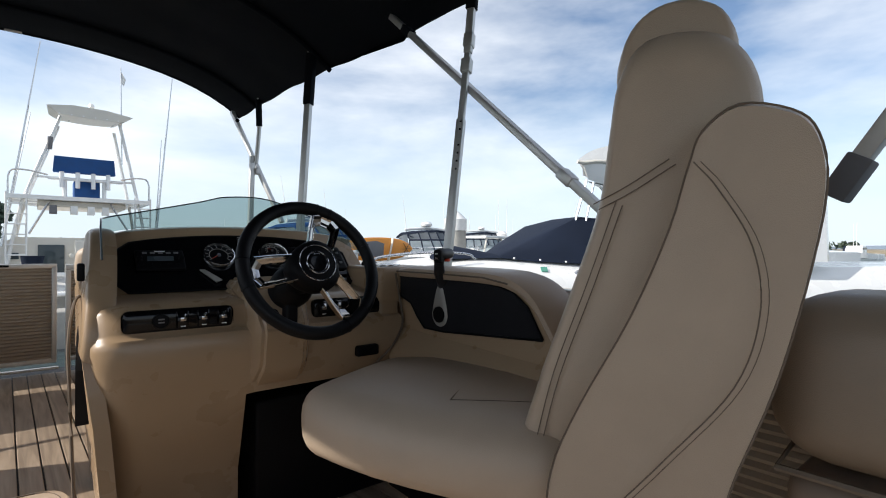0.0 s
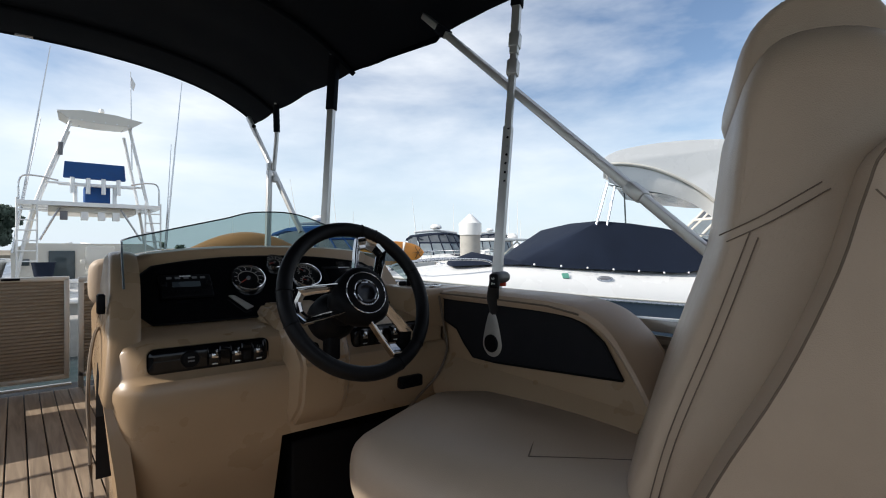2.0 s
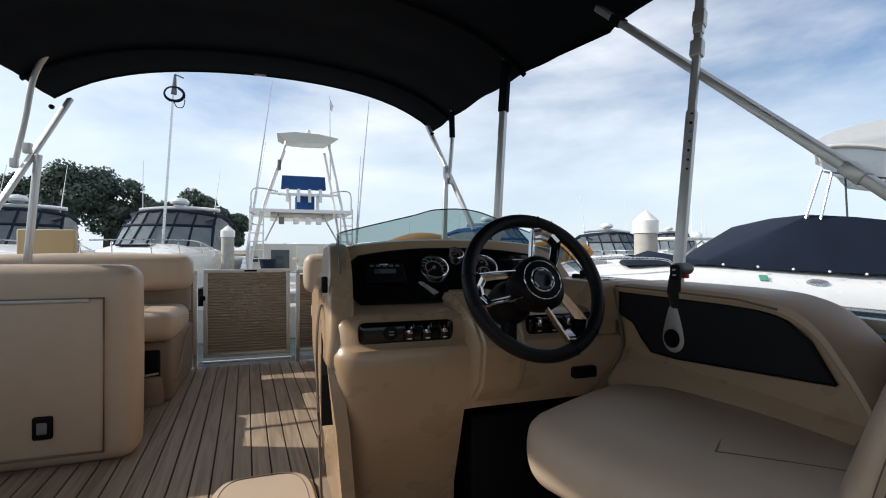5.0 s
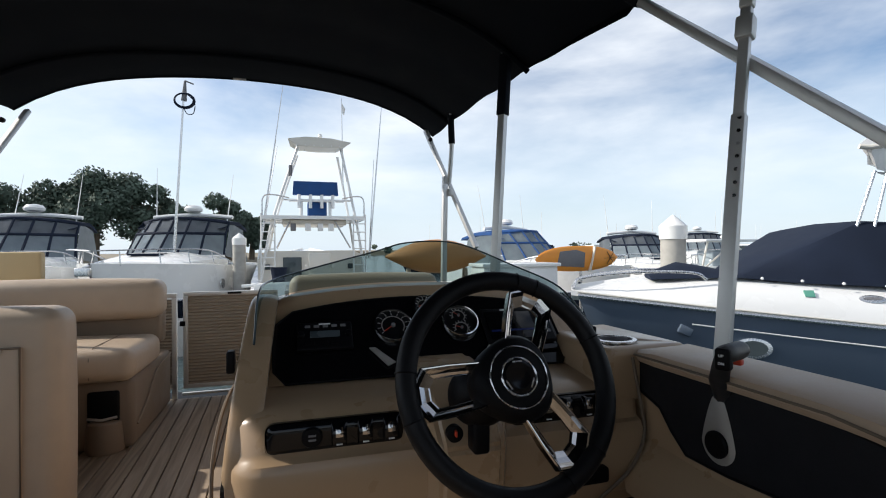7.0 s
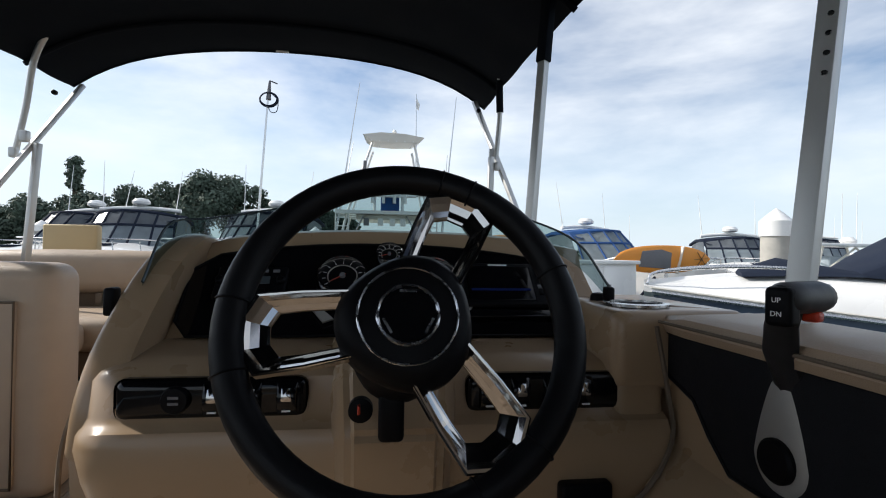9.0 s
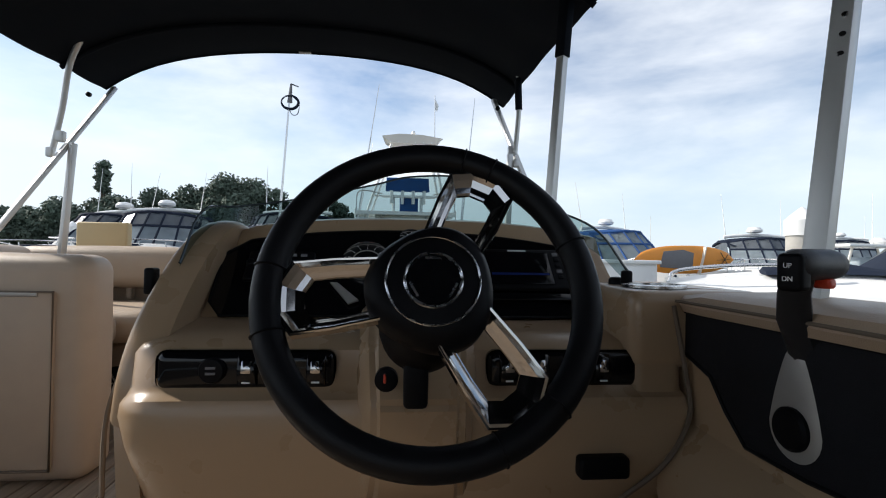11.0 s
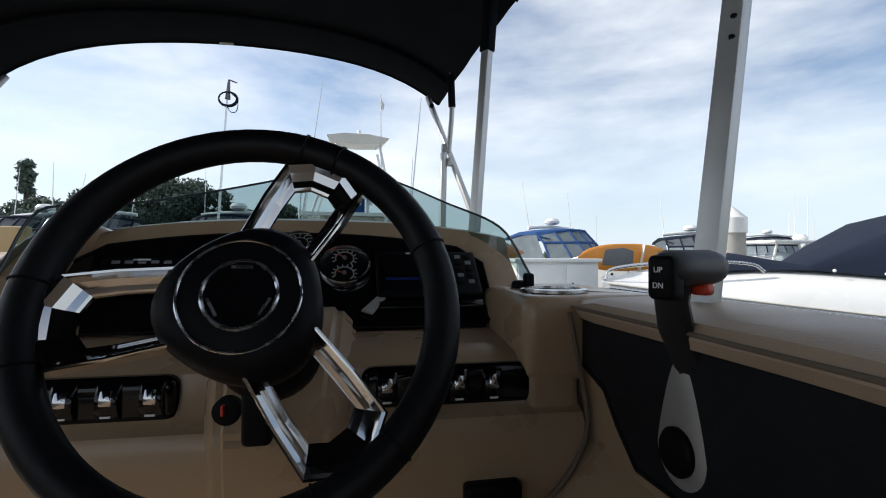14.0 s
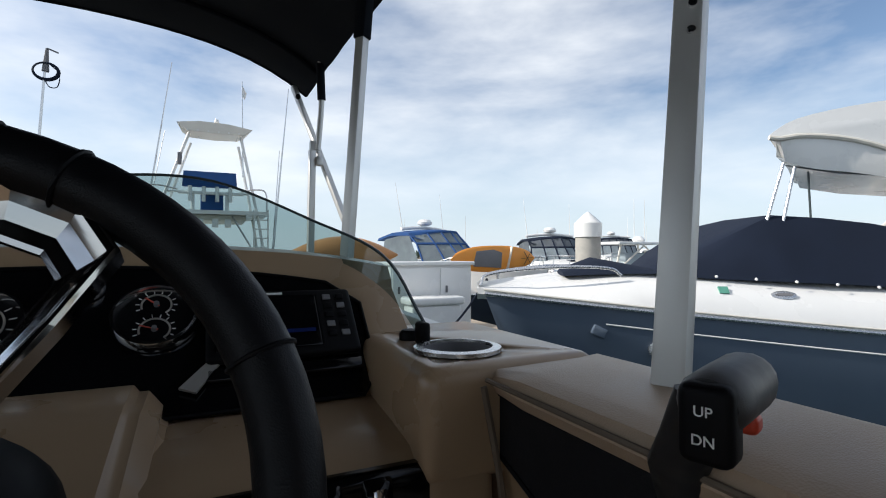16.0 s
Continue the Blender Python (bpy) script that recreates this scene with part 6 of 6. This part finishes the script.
for x0, x1 in ((2.60, 3.17), (3.19, 3.58)):
    dd = part("door", block((x0, 6.285, -0.15), (x1, 6.302, 0.65), 0.006), WHITE, lk)
    part("handle", block((x0 + 0.06, 6.270, 0.36), (x0 + 0.085, 6.286, 0.44), 0.004), GREY, dd)
bx = thing("dock_box", "small white fibreglass dock box with an overhanging lid", "box", (3.1, 5.95, -0.22))
part("body", block((2.70, 5.95, -0.22), (3.29, 6.22, 0.25), 0.03), WHITE, bx)
part("lid", block((2.67, 5.92, 0.25), (3.32, 6.25, 0.34), 0.03), WHITE, bx)
bw = thing("mooring_line", "dark mooring line from the bow to the dock", "rope", (2.6, 4.2, 0))
part("rope", tube(smooth_line([(2.55, 4.15, 0.62), (2.62, 4.6, 0.35), (2.8, 5.4, 0.0), (3.0, 5.95, -0.21)], 5), 0.010, 6), NAVY, bw)


# orange paddleboard lying on its edge on a rack
def paddleboard():
    p = thing("paddleboard", "orange and white stand-up paddleboard with a grey deck pad", "paddleboard", (4.9, 8.0, 0.4))
    c, dx = Vector((4.96, 8.0, 0.735)), Vector((0.80, 0.0, 0.012))
    secs = []
    for k in range(17):
        s = -1 + k / 8
        w = 0.215 * (1 - abs(s) ** 2.6) ** 0.6 if abs(s) < 1 else 0.004
        t_ = 0.05 * (1 - abs(s) ** 4) + 0.004
        o = c + dx * s
        secs.append([o + Vector((0, t_ * math.sin(a), w * math.cos(a))) for a in [math.tau * j / 14 for j in range(14)]])
    part("board", loft(secs), ORANGE, p)
    part("deck_pad", prism([(-0.42, -0.12), (0.10, -0.15), (0.12, 0.10), (-0.05, 0.15), (-0.36, 0.12)], 0.012, 0.004, Matrix.Translation(c + Vector((0, -0.046, 0))) @ Euler((radians(90), 0, 0)).to_matrix().to_4x4()), GREY, p, "grey foam deck pad")
    part("rack_strap", beam(c + Vector((0.20, -0.06, -0.22)), c + Vector((0.30, -0.06, 0.20)), 0.07, 0.02), OFFWHITE, p, "pale rack strap")
    for a, b in (((0.55, 0.12), (0.68, -0.08)), ((0.55, -0.10), (0.68, 0.10)), ((0.50, 0.0), (0.72, 0.02))):
        part("bungee", beam(c + Vector((a[0], -0.052, a[1])), c + Vector((b[0], -0.050, b[1])), 0.010, 0.006, 0), BARK, p)
    part("rack_arm", tube([c + Vector((0.1, 0.06, -0.95)), c + Vector((0.1, 0.06, 0.1))], 0.03, 8), STEEL, p)
    return p


paddleboard()


ky = thing("kayak", "tan orange kayak lying on the dock behind the locker", "kayak", (2.9, 7.6, 0.5))
ks = []
for k in range(13):
    s = -1 + k / 6
    w = max(0.01, 0.30 * (1 - abs(s) ** 2.2))
    ks.append([Vector((2.45 + 0.80 * s, 7.9 + w * math.cos(q_), 0.80 + 0.26 * max(0.05, 1 - s * s) * math.sin(q_))) for q_ in [math.tau * j / 12 for j in range(12)]])
part("hull", loft(ks), mat("faded_orange", (0.42, 0.20, 0.075), 0.5), ky)
for x in (2.0, 2.9):
    part("trestle", merge(beam((x, 7.7, -0.22), (x, 7.88, 0.62), 0.05, 0.05), beam((x, 8.1, -0.22), (x, 7.92, 0.62), 0.05, 0.05)), PLANK_GREY, ky)
ens = thing("flag", "small striped ensign on a thin staff", "flag", (-4.9, 11.6, 0.9))
part("staff", tube([(-5.0, 11.6, 0.6), (-4.86, 11.6, 1.5)], 0.012, 6), WHITE, ens)
for k in range(5):
    part("stripe", loft([[(-4.87 + 0.02 * k - 0.0, 11.6, 1.42 - 0.07 * k), (-4.87 + 0.02 * k, 11.6, 1.36 - 0.07 * k), (-4.87 + 0.02 * k, 11.61, 1.36 - 0.07 * k), (-4.87 + 0.02 * k, 11.61, 1.42 - 0.07 * k)], [(-4.62, 11.66, 1.30 - 0.07 * k), (-4.62, 11.66, 1.24 - 0.07 * k), (-4.62, 11.67, 1.24 - 0.07 * k), (-4.62, 11.67, 1.30 - 0.07 * k)]]), RED if k % 2 == 0 else WHITE, ens)


# skiff with an open white pipe tower, far boats as small hulls
def pipe_tower_boat(x, y):
    b = thing("centre_console_boat", "small white fishing boat with a pipe tower top", "fishing boat", (x, y, WL), "moored boats")
    hull(b, (x - 1.6, y, 0), 0, 4.2, 1.6, 0.35, 0.5, (WHITE, WHITE), 0.4)
    part("tower_top", block((x - 0.9, y - 0.5, 1.05), (x + 0.9, y + 0.6, 1.11), 0.02), WHITE, b)
    part("radar", lathe([(0.12, 0), (0.16, 0.06), (0.08, 0.14)], 16, pose(x + 0.25, y, 1.12)), WHITE, b)
    for sx in (-0.75, 0.75):
        for sy in (-0.4, 0.5):
            part("pipe", tube([(x + sx * 1.25, y + sy, 0.35), (x + sx, y + sy, 1.05)], 0.025, 6), OFFWHITE, b)
        part("pipe", tube([(x + sx * 1.2, y - 0.4, 0.4), (x, y - 0.4, 1.02)], 0.02, 6), OFFWHITE, b)
    for k in range(2):
        part("whip_aerial", tube([(x + 0.1 + 0.35 * k, y, 1.1), (x + 0.1 + 0.36 * k, y, 2.2)], [0.012, 0.005], 5), WHITE, b)
    part("windshield", block((x - 0.5, y - 0.3, 0.45), (x + 0.5, y + 0.2, 0.85), 0.05), CLEAR_VINYL, b)
    return b


pipe_tower_boat(10.3, 10.2)
pipe_tower_boat(24.0, 21.0)
for k in range(16):
    x = 9 + k * 3.4 + random.uniform(-1, 1)
    y = 34 - k * 1.5 + random.uniform(-3, 3)
    b = thing("far_boat", "small white boat moored across the harbour", "motor boat", (x, y, WL), "far boats")
    hull(b, (x - 2, y, 0), random.uniform(-15, 15), 4.4, 1.7, 0.45, 0.65, (WHITE, random.choice((WHITE, HULL_NAVY))), 0.4)
    part("cabin", loft([[(x + u * 1.0, y + v, z) for u, v in ((-0.9, -0.6), (0.9, -0.6), (0.9, 0.6), (-0.9, 0.6))] if z < 0.9 else [(x + u * 0.8, y + v, z) for u, v in ((-0.7, -0.55), (0.95, -0.55), (0.95, 0.55), (-0.7, 0.55))] for z in (0.45, 0.85, 1.2)]), random.choice((WHITE, OFFWHITE, NAVY)), b)
    part("windows", block((x - 0.72, y - 0.62, 0.85), (x + 0.85, y - 0.50, 1.05), 0.02), GLASS_DARK, b)
    part("mast", tube([(x + 0.3, y, 1.2), (x + 0.3, y, 2.0 + random.random() * 1.6)], [0.025, 0.01], 5), WHITE, b)


# ---- shores, hills and trees ----
def shore(name, pts, h, label, material, depth=30):
    bm = bmesh.new()
    prev = None
    for x, y in pts:
        d = Vector((x, y, 0)).normalized()
        row = [bm.verts.new((x, y, WL - 0.2)), bm.verts.new((x + d.x, y + d.y, h)), bm.verts.new((x + d.x * depth, y + d.y * depth, h + 0.4)), bm.verts.new((x + d.x * depth * 3, y + d.y * depth * 3, WL - 0.3))]
        if prev:
            for k in range(3):
                bm.faces.new((prev[k], prev[k + 1], row[k + 1], row[k]))
        prev = row
    return tagged(part(name, bm, material), label, "shore", kind="structure")


shore("ground", [(-70, 20), (-55, 34), (-40, 40), (-25, 43), (-10, 45), (2, 60), (6, 110)], 0.35, "low dry shore with a stone edge", SHORE)
shore("ground_far", [(6, 190), (60, 180), (120, 150), (170, 100), (190, 40), (190, -30), (160, -120)], 0.9, "far low shore across the water", SHORE)


def ridge(name, r, a0, a1, h, n=50):
    bm = bmesh.new()
    prev = None
    for k in range(n + 1):
        a = radians(a0 + (a1 - a0) * k / n)
        z = h * (0.55 + 0.45 * noise.noise(Vector((k * 0.17, r, 0)))) * min(1, 3 * k / n, 3 * (n - k) / n)
        row = [bm.verts.new((r * math.sin(a), r * math.cos(a), -1)), bm.verts.new((r * math.sin(a), r * math.cos(a), z + 1)), bm.verts.new((1.1 * r * math.sin(a), 1.1 * r * math.cos(a), -1))]
        if prev:
            for q in range(2):
                bm.faces.new((prev[q], prev[q + 1], row[q + 1], row[q]))
        prev = row
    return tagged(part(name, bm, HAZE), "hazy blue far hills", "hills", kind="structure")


ridge("backdrop", 900, 5, 130, 11)


def leaf_clump(bm, c, r, n, size):
    for _ in range(n):
        d = Vector((random.gauss(0, 1), random.gauss(0, 1), random.gauss(0, 1))).normalized()
        p = c + Vector((d.x * r, d.y * r, d.z * r * 0.8)) * random.uniform(0.55, 1.08)
        s = size * random.uniform(0.6, 1.4)
        a = Vector((random.uniform(-1, 1), random.uniform(-1, 1), random.uniform(-1, 1))).normalized()
        b = a.cross(d)
        if b.length < 0.1:
            continue
        b.normalize()
        vs = [bm.verts.new(p + a * s), bm.verts.new(p + b * s * 0.7), bm.verts.new(p - a * s), bm.verts.new(p - b * s * 0.7)]
        bm.faces.new(vs)


def tree(x, y, h, w, seed):
    random.seed(seed)
    t = thing("tree", "dense dark green broadleaf tree on the shore", "tree", (x, y, 0.3), "shore trees")
    bits = [tube([(x, y, 0.2), (x + 0.1, y, h * 0.35)], [0.28, 0.2], 8)]
    bm = bmesh.new()
    for k in range(16):
        a = random.uniform(0, math.tau)
        q = random.uniform(0, 0.75) * w
        zc = h * random.uniform(0.30, 0.84) - 0.12 * h * (q / w)
        c = Vector((x + q * math.cos(a), y + q * math.sin(a) * 0.7, zc))
        bits.append(tube([(x + 0.1, y, h * 0.3), c], [0.10, 0.03], 5))
        leaf_clump(bm, c, w * random.uniform(0.28, 0.42), 620, 0.135)
    part("trunk", merge(*bits), BARK, t)
    part("crown", bm, LEAF, t, smooth=False)
    return t


for k, (x, h, w) in enumerate(((-24.5, 4.6, 2.6), (-20.5, 5.4, 2.6), (-17.8, 6.3, 2.9), (-14.6, 7.0, 3.2), (-12.2, 6.2, 2.6), (-9.6, 4.8, 2.2), (-7.4, 4.4, 2.0), (-5.0, 5.2, 2.3), (-3.2, 3.9, 1.7), (-28.5, 4.3, 2.8), (-32.0, 4.0, 2.8))):
    tree(x, 46 + (k % 3), h * 1.28, w * 1.12, 11 + k)


def palm(x, y, h):
    random.seed(77)
    t = thing("palm_tree", "tall shaggy palm above the shore trees", "palm", (x, y, 0.3), "shore trees")
    part("trunk", tube([(x, y, 0.2), (x + 0.1, y, h - 1.0)], [0.22, 0.16], 8), BARK, t)
    bm = bmesh.new()
    for k in range(9):
        leaf_clump(bm, Vector((x + random.uniform(-.3, .3), y, h - 2.4 + k * 0.28)), 0.55, 120, 0.16)
    part("crown", bm, LEAF, t, smooth=False)


palm(-25.6, 47, 8.4)
random.seed(5)
far_trees = bmesh.new()
for k in range(70):
    a = radians(random.uniform(8, 100))
    r = random.uniform(186, 196)
    leaf_clump(far_trees, Vector((r * math.sin(a), r * math.cos(a), random.uniform(1.0, 2.6))), random.uniform(1.0, 2.2), 26, 0.7)
tagged(part("far_woods", far_trees, LEAF, smooth=False), "distant dark trees along the far shore", "trees", kind="stuff")


# ---- deck planking ----
def planking():
    holder = floor
    w, gap = 0.0640, 0.0050
    me = None
    turn_ = radians(2.2)
    rot = Euler((0, 0, turn_)).to_matrix().to_4x4()
    for k in range(-20, 18):
        x = k * w
        if me is None:
            bm = block((-(w - gap) / 2, -3.0, -0.012), ((w - gap) / 2, 3.0, 0.0), 0.0015, 1)
            me = bpy.data.meshes.new("plank")
            bmesh.ops.recalc_face_normals(bm, faces=bm.faces)
            bm.to_mesh(me)
            bm.free()
            me.materials.append(TEAK)
        ob = new("plank", me)
        ob.matrix_world = Matrix.Translation((x, 1.0, 0.0)) @ rot
        ob.parent = holder


planking()
